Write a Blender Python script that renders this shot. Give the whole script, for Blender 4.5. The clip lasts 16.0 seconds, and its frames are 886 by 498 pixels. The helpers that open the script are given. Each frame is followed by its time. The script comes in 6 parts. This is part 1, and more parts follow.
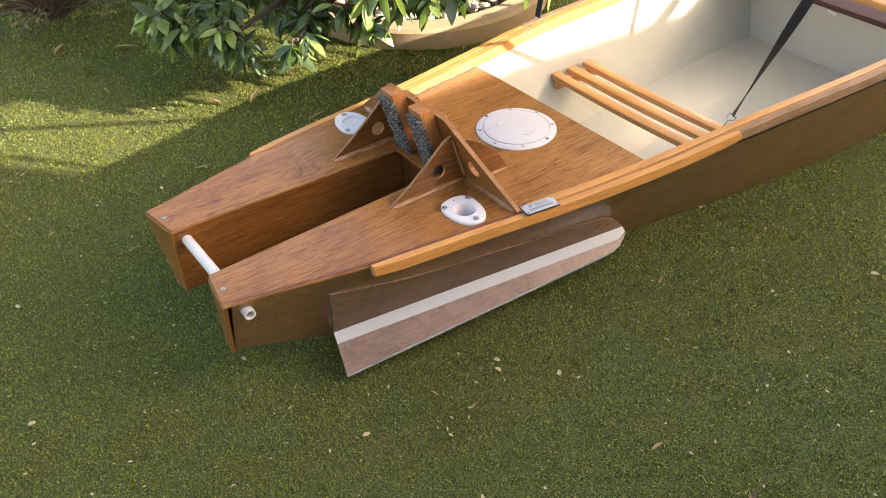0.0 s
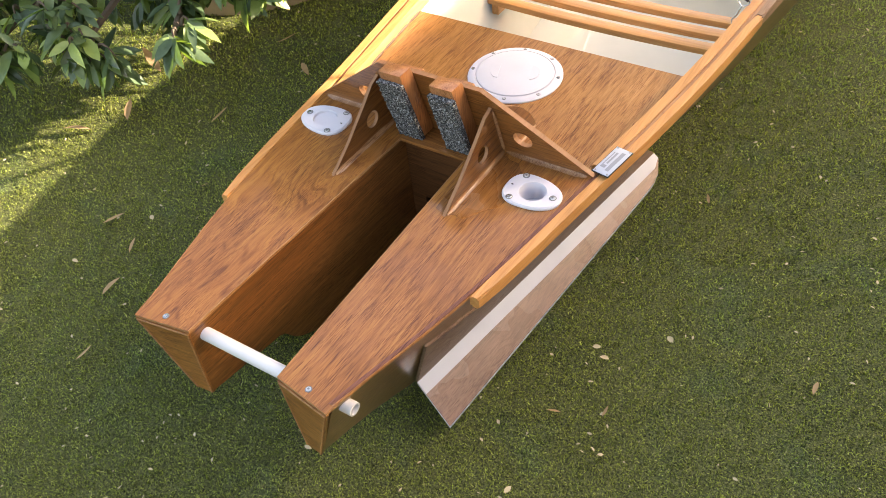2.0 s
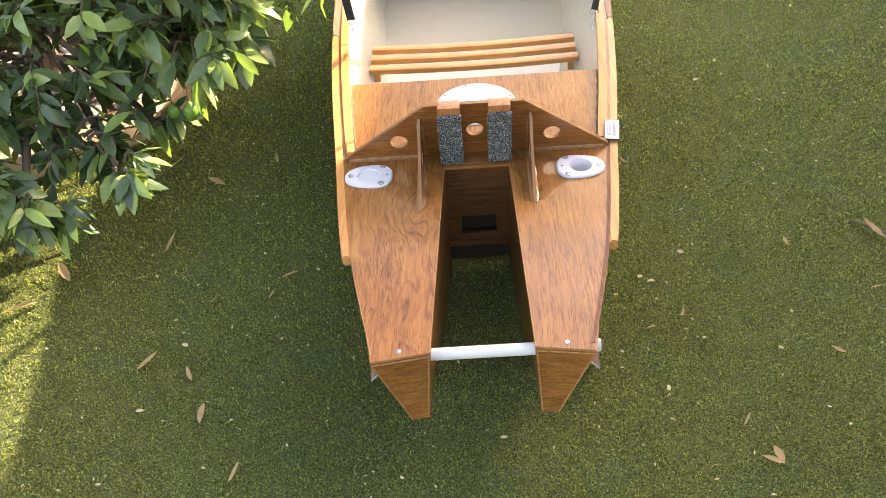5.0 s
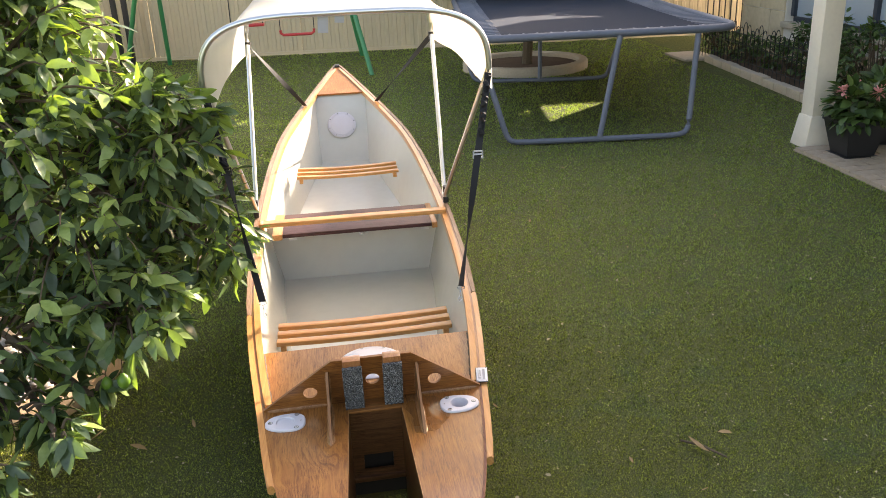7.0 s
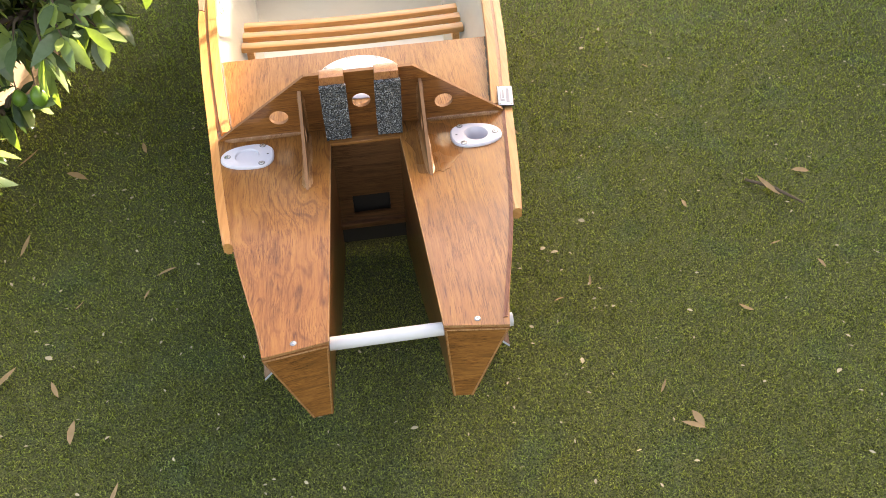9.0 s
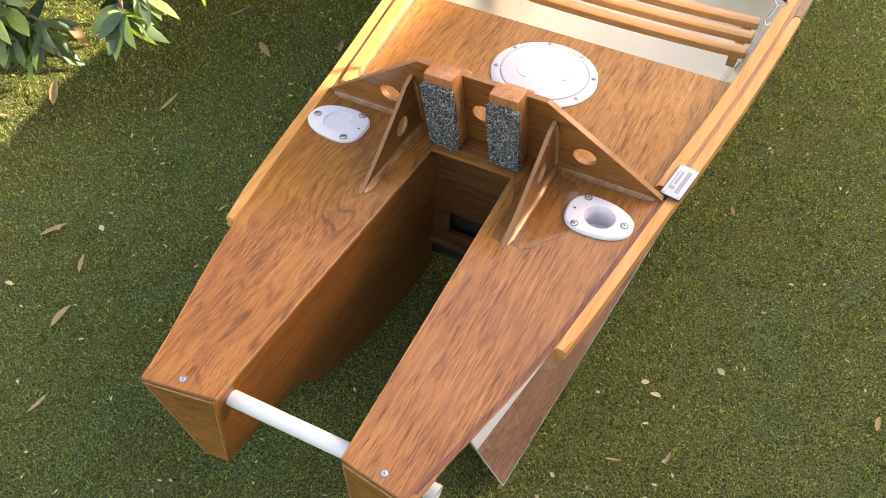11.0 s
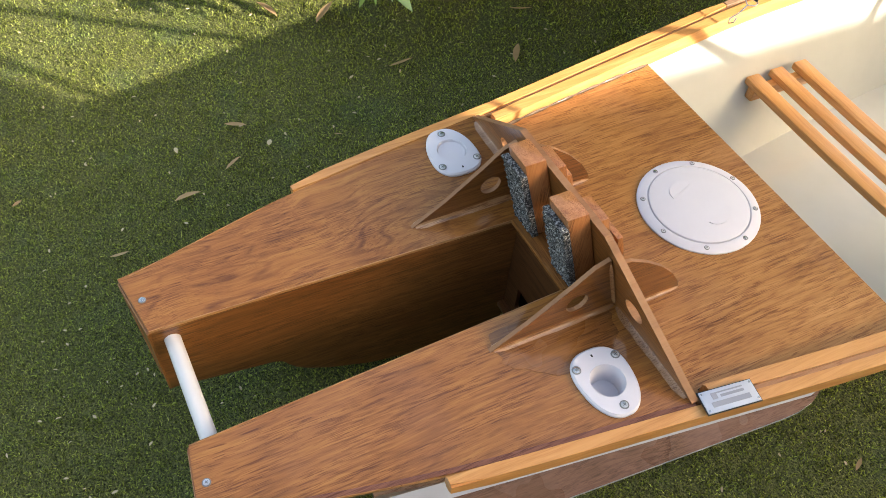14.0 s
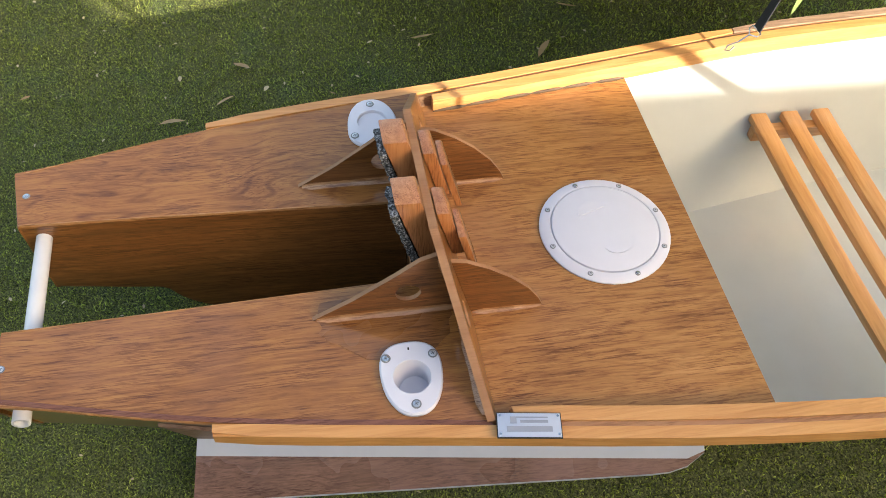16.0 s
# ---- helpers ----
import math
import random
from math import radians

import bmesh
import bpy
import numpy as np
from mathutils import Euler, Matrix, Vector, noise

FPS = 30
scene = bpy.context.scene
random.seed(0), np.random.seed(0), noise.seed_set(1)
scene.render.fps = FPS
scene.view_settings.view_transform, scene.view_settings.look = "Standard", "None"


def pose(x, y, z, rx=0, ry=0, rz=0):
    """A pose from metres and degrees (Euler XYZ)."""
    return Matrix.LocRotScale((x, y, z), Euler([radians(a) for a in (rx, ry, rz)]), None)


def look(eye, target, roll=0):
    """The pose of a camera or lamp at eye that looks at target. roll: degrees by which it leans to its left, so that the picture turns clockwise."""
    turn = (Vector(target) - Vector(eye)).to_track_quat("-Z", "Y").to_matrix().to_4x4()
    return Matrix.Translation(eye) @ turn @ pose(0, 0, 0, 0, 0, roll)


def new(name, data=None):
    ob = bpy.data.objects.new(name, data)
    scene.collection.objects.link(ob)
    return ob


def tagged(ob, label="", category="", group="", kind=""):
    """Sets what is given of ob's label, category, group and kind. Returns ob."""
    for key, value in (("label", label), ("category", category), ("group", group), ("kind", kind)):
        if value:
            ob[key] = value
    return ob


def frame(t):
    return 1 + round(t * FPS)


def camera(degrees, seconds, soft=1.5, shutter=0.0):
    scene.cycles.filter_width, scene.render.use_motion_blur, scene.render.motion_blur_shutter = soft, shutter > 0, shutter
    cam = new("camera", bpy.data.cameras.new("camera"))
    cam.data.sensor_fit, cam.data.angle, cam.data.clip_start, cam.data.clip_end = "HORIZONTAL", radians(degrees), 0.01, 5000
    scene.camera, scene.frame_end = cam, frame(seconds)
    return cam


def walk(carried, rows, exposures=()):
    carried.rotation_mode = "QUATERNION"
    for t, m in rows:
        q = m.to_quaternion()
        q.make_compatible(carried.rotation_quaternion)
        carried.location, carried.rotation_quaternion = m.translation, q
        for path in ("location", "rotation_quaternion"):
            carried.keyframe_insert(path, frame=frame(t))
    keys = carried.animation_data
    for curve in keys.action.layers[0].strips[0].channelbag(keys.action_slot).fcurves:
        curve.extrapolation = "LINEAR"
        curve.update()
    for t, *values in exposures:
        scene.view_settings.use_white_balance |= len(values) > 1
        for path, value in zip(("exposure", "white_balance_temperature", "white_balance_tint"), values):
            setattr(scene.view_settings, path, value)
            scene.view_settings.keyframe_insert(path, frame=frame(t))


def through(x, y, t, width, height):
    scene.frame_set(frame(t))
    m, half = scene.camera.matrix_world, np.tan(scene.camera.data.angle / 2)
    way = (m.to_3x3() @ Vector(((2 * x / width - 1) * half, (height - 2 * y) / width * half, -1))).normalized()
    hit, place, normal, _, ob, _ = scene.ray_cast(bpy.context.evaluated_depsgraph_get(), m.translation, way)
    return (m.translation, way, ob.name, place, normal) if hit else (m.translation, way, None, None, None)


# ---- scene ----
cam = camera(56.6, 16.0, soft=0.5)
PATH = [
    (0, (1.5, -0.335, 1.499), (0.215, 0.536, 0.238), -2.0),
    (0.5, (1.285, -0.37, 1.517), (0.096, 0.613, 0.245), -3.6),
    (1, (1.138, -0.373, 1.481), (0.032, 0.631, 0.151), -3.4),
    (1.5, (0.976, -0.355, 1.459), (-0.076, 0.625, 0.068), -6.1),
    (2, (0.826, -0.444, 1.425), (-0.04, 0.647, -0.009), -7.0),
    (2.5, (0.655, -0.605, 1.41), (0.023, 0.633, -0.029), -5.2),
    (3, (0.609, -0.594, 1.415), (0.034, 0.663, -0.031), -4.6),
    (3.2, (0.584, -0.591, 1.397), (0.011, 0.675, -0.042), -6.0),
    (5.3, (-0.066, -1.17, 1.545), (-0.046, 0.427, 0.341), -4.4),
    (5.5, (-0.098, -1.239, 1.572), (0.001, 0.437, 0.485), -4.1),
    (6, (-0.11, -1.375, 1.664), (0.091, 0.456, 0.884), -2.5),
    (6.5, (-0.055, -1.484, 1.695), (0.169, 0.389, 1.03), -2.5),
    (7, (-0.037, -1.529, 1.666), (0.19, 0.324, 0.95), -2.5),
    (7.5, (-0.015, -1.528, 1.617), (0.194, 0.251, 0.726), -2.6),
    (8, (-0.01, -1.42, 1.547), (0.181, 0.241, 0.45), -2.4),
    (8.5, (-0.024, -1.17, 1.465), (0.15, 0.372, 0.203), -2.3),
    (9, (-0.004, -0.977, 1.393), (0.159, 0.518, 0.074), -2.0),
    (9.5, (0.139, -0.798, 1.359), (0.126, 0.69, 0.022), -1.2),
    (10, (0.244, -0.667, 1.332), (0.01, 0.778, -0.031), -0.7),
    (10.2, (0.274, -0.592, 1.331), (-0.028, 0.803, -0.07), 1.0),
    (12.3, (0.659, -0.275, 1.397), (-0.213, 0.686, -0.125), 0.8),
    (12.5, (0.675, -0.241, 1.398), (-0.218, 0.696, -0.127), 1.9),
    (13, (0.662, -0.108, 1.401), (-0.291, 0.751, -0.133), 5.8),
    (13.5, (0.636, -0.004, 1.393), (-0.388, 0.743, -0.154), 6.2),
    (14, (0.657, 0.051, 1.4), (-0.427, 0.668, -0.163), 5.1),
    (14.5, (0.724, 0.15, 1.413), (-0.386, 0.69, -0.161), 5.9),
    (15, (0.807, 0.259, 1.421), (-0.344, 0.675, -0.161), 4.8),
    (15.5, (0.86, 0.373, 1.415), (-0.32, 0.679, -0.171), 3.1),
    (16, (0.796, 0.489, 1.396), (-0.38, 0.745, -0.202), 4.2),
]
EXPOSURES = [(0.0, 2.95, 8300, 14), (1.0, 2.97, 8300, 15), (1.5, 3.03, 8300, 15), (2.0, 3.18, 8300, 16), (3.0, 3.30, 8400, 17), (5.5, 3.40, 8400, 17), (6.0, 3.17, 8400, 16), (6.5, 2.82, 8200, 15), (7.0, 2.78, 8200, 16), (7.5, 2.90, 8400, 18), (8.5, 3.25, 8800, 19), (10.0, 3.38, 8800, 19), (12.5, 3.04, 8300, 12), (14.0, 2.82, 7900, 10), (16.0, 2.74, 7500, 9)]
walk(cam, [(t, look(eye, target, roll)) for t, eye, target, roll in PATH], EXPOSURES)

# ---- light ----
SUN_DIR = Vector((0.715, 0.668, 0.349)).normalized()
world = bpy.data.worlds.new("sky")
scene.world = world
world.use_nodes = True
_n = world.node_tree.nodes
_sky = _n.new("ShaderNodeTexSky")
_sky.sky_type = "NISHITA"
_sky.sun_disc = False
_sky.sun_elevation = math.asin(SUN_DIR.z)
_sky.sun_rotation = math.atan2(SUN_DIR.x, SUN_DIR.y)
_sky.dust_density = 3.0
_sky.ozone_density = 0.6
_n["Background"].inputs["Strength"].default_value = 0.10
world.node_tree.links.new(_sky.outputs[0], _n["Background"].inputs[0])
sun = new("sun", bpy.data.lights.new("sun", "SUN"))
sun.data.energy = 2.9
sun.data.angle = radians(0.55)
sun.data.color = (1.0, 0.985, 0.965)
sun.matrix_world = look(SUN_DIR * 30, (0, 0, 0))


# ---- materials ----
class Mat:
    """A small wrapper to write node materials briefly."""

    def __init__(self, name):
        self.m = bpy.data.materials.new(name)
        self.m.use_nodes = True
        self.t = self.m.node_tree
        self.b = self.t.nodes["Principled BSDF"]
        self.co = self.node("ShaderNodeTexCoord").outputs["Object"]

    def node(self, kind, **kw):
        n = self.t.nodes.new(kind)
        for k, v in kw.items():
            n.inputs[k].default_value = v
        return n

    def link(self, a, b):
        self.t.links.new(a, b)

    def mapped(self, scale, rot=(0, 0, 0), src=None):
        n = self.node("ShaderNodeMapping")
        n.inputs["Scale"].default_value = scale
        n.inputs["Rotation"].default_value = [radians(a) for a in rot]
        self.link(src or self.co, n.inputs["Vector"])
        return n.outputs[0]

    def noise(self, scale, detail=4.0, rough=0.55, vec=None, dist=0.0):
        n = self.node("ShaderNodeTexNoise", Scale=scale, Detail=detail, Roughness=rough, Distortion=dist)
        self.link(vec or self.co, n.inputs["Vector"])
        return n.outputs["Fac"]

    def ramp(self, fac, stops):
        n = self.node("ShaderNodeValToRGB")
        e = n.color_ramp.elements
        while len(e) < len(stops):
            e.new(0.5)
        for el, (p, c) in zip(e, stops):
            el.position = p
            el.color = (*c, 1) if len(c) == 3 else c
        self.link(fac, n.inputs[0])
        return n.outputs[0]

    def val(self, fac, a, b, lo=0.0, hi=1.0):
        n = self.node("ShaderNodeMapRange")
        n.inputs["From Min"].default_value, n.inputs["From Max"].default_value = lo, hi
        n.inputs["To Min"].default_value, n.inputs["To Max"].default_value = a, b
        self.link(fac, n.inputs["Value"])
        return n.outputs[0]

    def mix(self, fac, a, b, mode="MIX"):
        n = self.t.nodes.new("ShaderNodeMix")
        n.data_type, n.blend_type = "RGBA", mode
        for sock, v in ((n.inputs[0], fac), (n.inputs[6], a), (n.inputs[7], b)):
            if isinstance(v, (int, float)):
                sock.default_value = v
            elif isinstance(v, tuple):
                sock.default_value = (*v, 1)
            else:
                self.link(v, sock)
        return n.outputs[2]

    def random(self):
        return self.t.nodes.new("ShaderNodeObjectInfo").outputs["Random"]

    def island(self):
        return self.t.nodes.new("ShaderNodeNewGeometry").outputs["Random Per Island"]

    def bump(self, h, strength=0.3, distance=0.002):
        n = self.node("ShaderNodeBump", Strength=strength, Distance=distance)
        self.link(h, n.inputs["Height"])
        self.link(n.outputs[0], self.b.inputs["Normal"])

    def set(self, color=None, rough=None, metal=None, coat=None, coat_rough=None, trans=None):
        for key, v in (("Base Color", color), ("Roughness", rough), ("Metallic", metal), ("Coat Weight", coat), ("Coat Roughness", coat_rough), ("Transmission Weight", trans)):
            if v is None:
                continue
            if isinstance(v, (int, float)):
                self.b.inputs[key].default_value = v
            elif isinstance(v, tuple):
                self.b.inputs[key].default_value = (*v, 1)
            else:
                self.link(v, self.b.inputs[key])
        return self


def wood(name, dark, mid, light, axis="y", grain=1.0, rough=0.35, coat=0.9, mottled=0.45, streak=0.75, swirl=0.025, coat_rough=0.08, dash=0.0, ior=1.5, sky_sheen=0.0, figure=0.0):
    """Varnished timber: long grain, fine pores, broad mottling, and patches of reflected sky painted in."""
    m = Mat(name)
    long = {"x": (5, 130, 130), "y": (130, 5, 130), "z": (130, 130, 5)}[axis]
    pore = {"x": (28, 520, 520), "y": (520, 28, 520), "z": (520, 520, 28)}[axis]
    rnd = m.node("ShaderNodeVectorMath")
    rnd.operation = "ADD"
    m.link(m.co, rnd.inputs[0])
    m.link(m.random(), rnd.inputs[1])
    co = rnd.outputs[0]
    warp = m.noise(3.0, 2.0, vec=co)
    add = m.node("ShaderNodeVectorMath")
    add.operation = "MULTIPLY_ADD"
    add.inputs[1].default_value = (swirl, swirl, swirl)
    wv = m.node("ShaderNodeCombineXYZ")
    m.link(warp, wv.inputs[0]), m.link(warp, wv.inputs[1]), m.link(warp, wv.inputs[2])
    m.link(wv.outputs[0], add.inputs[0])
    m.link(co, add.inputs[2])
    a = m.noise(grain, 6.0, 0.62, vec=m.mapped(long, src=add.outputs[0]), dist=0.6)
    p = m.noise(1.0, 3.0, 0.65, vec=m.mapped(pore, src=co))
    b = m.noise(5.0, 3.0, 0.6, vec=co)
    base = m.ramp(a, [(0.2, dark), (0.5, mid), (0.82, light)])
    base = m.mix(m.val(b, 0, mottled, 0.38, 0.72), base, m.mix(1.0, base, (0.62, 0.52, 0.45), "MULTIPLY"))
    k = m.node("ShaderNodeMath")
    k.operation = "MULTIPLY"
    m.link(m.val(p, 0, streak, 0.49, 0.59), k.inputs[0])
    m.link(m.val(m.noise(14.0, 3.0, 0.6, vec=m.mapped(tuple(0.5 + v / 80 for v in long), src=co)), 0.2, 1.0, 0.40, 0.60), k.inputs[1])
    base = m.mix(k.outputs[0], base, m.mix(1.0, base, (0.38, 0.26, 0.18), "MULTIPLY"))
    q = m.noise(1.0, 4.0, 0.7, vec=m.mapped(tuple(v * 1.9 for v in long), src=add.outputs[0]))
    base = m.mix(m.val(q, 0, streak * 0.7, 0.53, 0.70), base, m.mix(1.0, base, (0.52, 0.40, 0.30), "MULTIPLY"))
    if dash:
        across = {"x": (20, 400, 400), "y": (400, 20, 400), "z": (400, 400, 20)}[axis]
        e = m.noise(1.0, 2.0, 0.5, vec=m.mapped(across, src=add.outputs[0]))
        g = m.node("ShaderNodeMath")
        g.operation = "MULTIPLY"
        m.link(m.val(e, 0, dash, 0.575, 0.665), g.inputs[0])
        m.link(m.val(m.noise(9.0, 3.0, 0.6, vec=co), 0.15, 1.0, 0.42, 0.62), g.inputs[1])
        base = m.mix(g.outputs[0], base, m.mix(1.0, base, (0.34, 0.21, 0.13), "MULTIPLY"))
    if figure:
        # arched growth rings, broken up into patches
        f = m.noise(1.0, 2.0, 0.5, vec=m.mapped((8.0, 0.9, 8.0), src=add.outputs[0]))
        turn = m.node("ShaderNodeMath")
        turn.operation = "MULTIPLY"
        turn.inputs[1].default_value = 150.0
        m.link(f, turn.inputs[0])
        wave = m.node("ShaderNodeMath")
        wave.operation = "SINE"
        m.link(turn.outputs[0], wave.inputs[0])
        g = m.node("ShaderNodeMath")
        g.operation = "MULTIPLY"
        m.link(m.val(wave.outputs[0], 0, figure, 0.50, 1.0), g.inputs[0])
        m.link(m.val(m.noise(7.0, 4.0, 0.65, vec=co), 0.1, 1.0, 0.42, 0.60), g.inputs[1])
        base = m.mix(g.outputs[0], base, m.mix(1.0, base, (0.46, 0.33, 0.25), "MULTIPLY"))
    # purplish patches put the sky's reflection into the colour
    if sky_sheen:
        w = m.noise(3.6, 3.0, 0.6, vec=co, dist=0.5)
        base = m.mix(m.val(w, 0, sky_sheen, 0.46, 0.66), base, m.mix(0.55, base, (0.28, 0.155, 0.145)))
    m.set(color=base, rough=m.val(b, rough - 0.06, rough + 0.12), coat=coat, coat_rough=m.val(b, coat_rough, coat_rough + 0.12, 0.35, 0.7))
    m.b.inputs["Coat IOR"].default_value = ior
    m.b.inputs["Specular IOR Level"].default_value = 0.25
    m.bump(p, 0.12, 0.0006)
    return m.m


PLY = wood("varnished_plywood", (0.225, 0.090, 0.028), (0.38, 0.172, 0.055), (0.50, 0.252, 0.090), coat=0.2, dash=0.7, streak=0.75, mottled=0.3, sky_sheen=0.15, ior=1.45, figure=0.3)
PLY_FIGURED = wood("figured_plywood", (0.19, 0.066, 0.016), (0.345, 0.135, 0.031), (0.46, 0.205, 0.050), mottled=0.6, swirl=0.11, grain=0.7, coat=0.6, dash=0.6, streak=0.7, sky_sheen=0.05, ior=1.45, figure=0.7)
PLY_AFT = wood("aft_plywood", (0.185, 0.066, 0.017), (0.33, 0.130, 0.031), (0.45, 0.20, 0.048), mottled=0.55, coat=0.8, dash=0.7, streak=0.75, sky_sheen=0.18, ior=1.5, figure=0.35)
# fin base greyed towards the sky that it reflects
FIN = wood("fin_plywood", (0.105, 0.052, 0.034), (0.185, 0.098, 0.065), (0.26, 0.142, 0.098), mottled=0.7, coat=0.6, coat_rough=0.2, dash=0.5, swirl=0.12, sky_sheen=0.6, ior=1.6, figure=0.5)
# plywood darkened to carry the shade down in the motor well
WELL_SHADED = wood("shaded_well_plywood", (0.055, 0.023, 0.010), (0.12, 0.049, 0.019), (0.18, 0.075, 0.03), axis="x", coat=0.3)
DECK_MATT = wood("bow_plywood", (0.22, 0.075, 0.02), (0.36, 0.135, 0.035), (0.48, 0.20, 0.055), rough=0.6, coat=0.1)
RAW_EDGE = wood("varnished_ply_edge", (0.20, 0.092, 0.044), (0.30, 0.150, 0.075), (0.40, 0.225, 0.125), grain=0.12, streak=0.15, rough=0.7, coat=0.1)
GRIME = wood("grimy_resin", (0.05, 0.030, 0.016), (0.10, 0.058, 0.030), (0.18, 0.11, 0.06), grain=0.4, swirl=0.3, rough=0.6, coat=0.2)
CORE_EDGE = wood("gunwale_core_edge", (0.26, 0.115, 0.055), (0.37, 0.175, 0.085), (0.47, 0.24, 0.12), streak=0.4, coat=0.3)
RESIN = wood("resin_fillet", (0.24, 0.105, 0.040), (0.36, 0.175, 0.075), (0.52, 0.31, 0.175), rough=0.35, coat=0.8, grain=0.4, swirl=0.2)
RESIN_COAT = wood("resin_coat", (0.14, 0.052, 0.014), (0.26, 0.102, 0.026), (0.37, 0.160, 0.042), rough=0.25, coat=1.0, dash=0.7, sky_sheen=0.2, mottled=0.8, coat_rough=0.03)
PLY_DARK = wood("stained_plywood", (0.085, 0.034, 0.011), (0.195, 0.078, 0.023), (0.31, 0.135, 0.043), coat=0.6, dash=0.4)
PLY_DARK_X = wood("stained_plywood_cross", (0.12, 0.047, 0.015), (0.28, 0.111, 0.031), (0.42, 0.178, 0.053), axis="x", coat=0.6, dash=0.4)
HULL = wood("hull_plywood", (0.12, 0.062, 0.030), (0.20, 0.112, 0.056), (0.27, 0.16, 0.085), rough=0.28, coat=0.8, sky_sheen=0.3)
FLANGE = wood("flange_plywood", (0.13, 0.08, 0.055), (0.19, 0.12, 0.085), (0.25, 0.165, 0.12), rough=0.5, coat=0.1, coat_rough=0.25)
PINE = wood("varnished_pine", (0.40, 0.169, 0.050), (0.56, 0.264, 0.090), (0.67, 0.366, 0.142), grain=0.8, mottled=0.15, streak=0.15, coat=0.4)
PINE_X = wood("varnished_pine_cross", (0.40, 0.169, 0.050), (0.56, 0.264, 0.090), (0.67, 0.366, 0.142), axis="x", grain=0.8, mottled=0.15, streak=0.15, coat=0.4)
MAROON = wood("dark_seat_board", (0.05, 0.02, 0.02), (0.085, 0.035, 0.035), (0.12, 0.055, 0.05), axis="x", rough=0.5, coat=0.1)
WEATHERED = wood("weathered_pine", (0.20, 0.125, 0.080), (0.30, 0.190, 0.125), (0.38, 0.255, 0.17), grain=0.8, mottled=0.5, streak=0.4, rough=0.6, coat=0.15)
SHEER_EDGE = wood("sheer_edge", (0.12, 0.045, 0.03), (0.19, 0.075, 0.05), (0.26, 0.11, 0.07), rough=0.6, coat=0.1)
EDGE = wood("ply_edge", (0.26, 0.12, 0.05), (0.38, 0.19, 0.08), (0.48, 0.27, 0.12), rough=0.5, coat=0.1)


def plain(name, color, rough=0.5, metal=0.0, spot=0.12, scale=30.0, bump=0.1, coat=0.0):
    """A nearly plain surface, with faint dirt at two scales."""
    m = Mat(name)
    a, b = m.noise(scale), m.noise(scale * 0.12, 3.0)
    c = m.mix(m.val(a, 0, spot, 0.4, 0.75), color, tuple(v * 0.55 for v in color))
    c = m.mix(m.val(b, 0, spot, 0.4, 0.75), c, tuple(v * 0.7 for v in color))
    m.set(color=c, rough=m.val(b, rough - 0.05, rough + 0.1), metal=metal, coat=coat)
    m.bump(a, bump, 0.001)
    return m.m


WHITE_PAINT = plain("white_hull_paint", (0.54, 0.54, 0.49), 0.22, spot=0.10, scale=14, bump=0.05, coat=0.5)
WHITE_PLASTIC = plain("white_plastic", (0.58, 0.565, 0.61), 0.38, spot=0.05)
PVC = plain("white_pvc", (0.60, 0.585, 0.59), 0.35, spot=0.08)
STRIPE = plain("pale_stripe", (0.40, 0.425, 0.49), 0.35, spot=0.12)
STEEL = plain("stainless_steel", (0.62, 0.62, 0.62), 0.25, 1.0, spot=0.2)
ALU = plain("aluminium", (0.72, 0.72, 0.72), 0.28, 1.0, spot=0.15)
BLACK = plain("black_plastic", (0.015, 0.015, 0.017), 0.4)
WEB = plain("black_webbing", (0.010, 0.010, 0.013), 0.75, scale=300, bump=0.5)
SCREW_SHADOW = plain("screw_shadow", (0.16, 0.16, 0.165), 0.5)
# near-black paint for the shade inside openings
HOLE_SHADE = plain("hole_shade", (0.02, 0.014, 0.01), 0.8)
CONCRETE = plain("planter_concrete", (0.40, 0.285, 0.175), 0.85, spot=0.4, scale=40, bump=0.5)
KERB = plain("limestone_kerb", (0.48, 0.40, 0.31), 0.9, spot=0.3, scale=50, bump=0.5)
FENCE = plain("cream_steel_fence", (0.55, 0.45, 0.31), 0.45, spot=0.1, scale=6, bump=0.02)
GREEN = plain("green_painted_steel", (0.03, 0.22, 0.09), 0.35)
IRON = plain("black_iron", (0.015, 0.015, 0.016), 0.5)
RED = plain("red_plastic", (0.55, 0.03, 0.035), 0.35)
GALV = plain("galvanised_steel", (0.13, 0.145, 0.185), 0.55, 0.15, spot=0.25)
MAT_BLACK = plain("trampoline_mat", (0.034, 0.043, 0.062), 0.95, scale=400, bump=0.3)
MAT_BLACK.node_tree.nodes["Principled BSDF"].inputs["Specular IOR Level"].default_value = 0.1
PILLAR = plain("cream_post_paint", (0.70, 0.62, 0.52), 0.5, spot=0.12)
FRAME_BLUE = plain("dark_window_frame", (0.03, 0.04, 0.055), 0.35)
SOIL = plain("brown_mulch", (0.10, 0.055, 0.03), 0.95, spot=0.7, scale=60, bump=1.0)
PAVER = plain("beige_paver", (0.40, 0.31, 0.23), 0.9, spot=0.35, scale=40, bump=0.4)
BARK = plain("tree_bark", (0.12, 0.085, 0.055), 0.9, spot=0.6, scale=50, bump=1.0)
WALL = plain("pale_render", (0.62, 0.58, 0.52), 0.85, spot=0.15, scale=20)
ROOF = plain("roof_sheet", (0.35, 0.30, 0.26), 0.6)


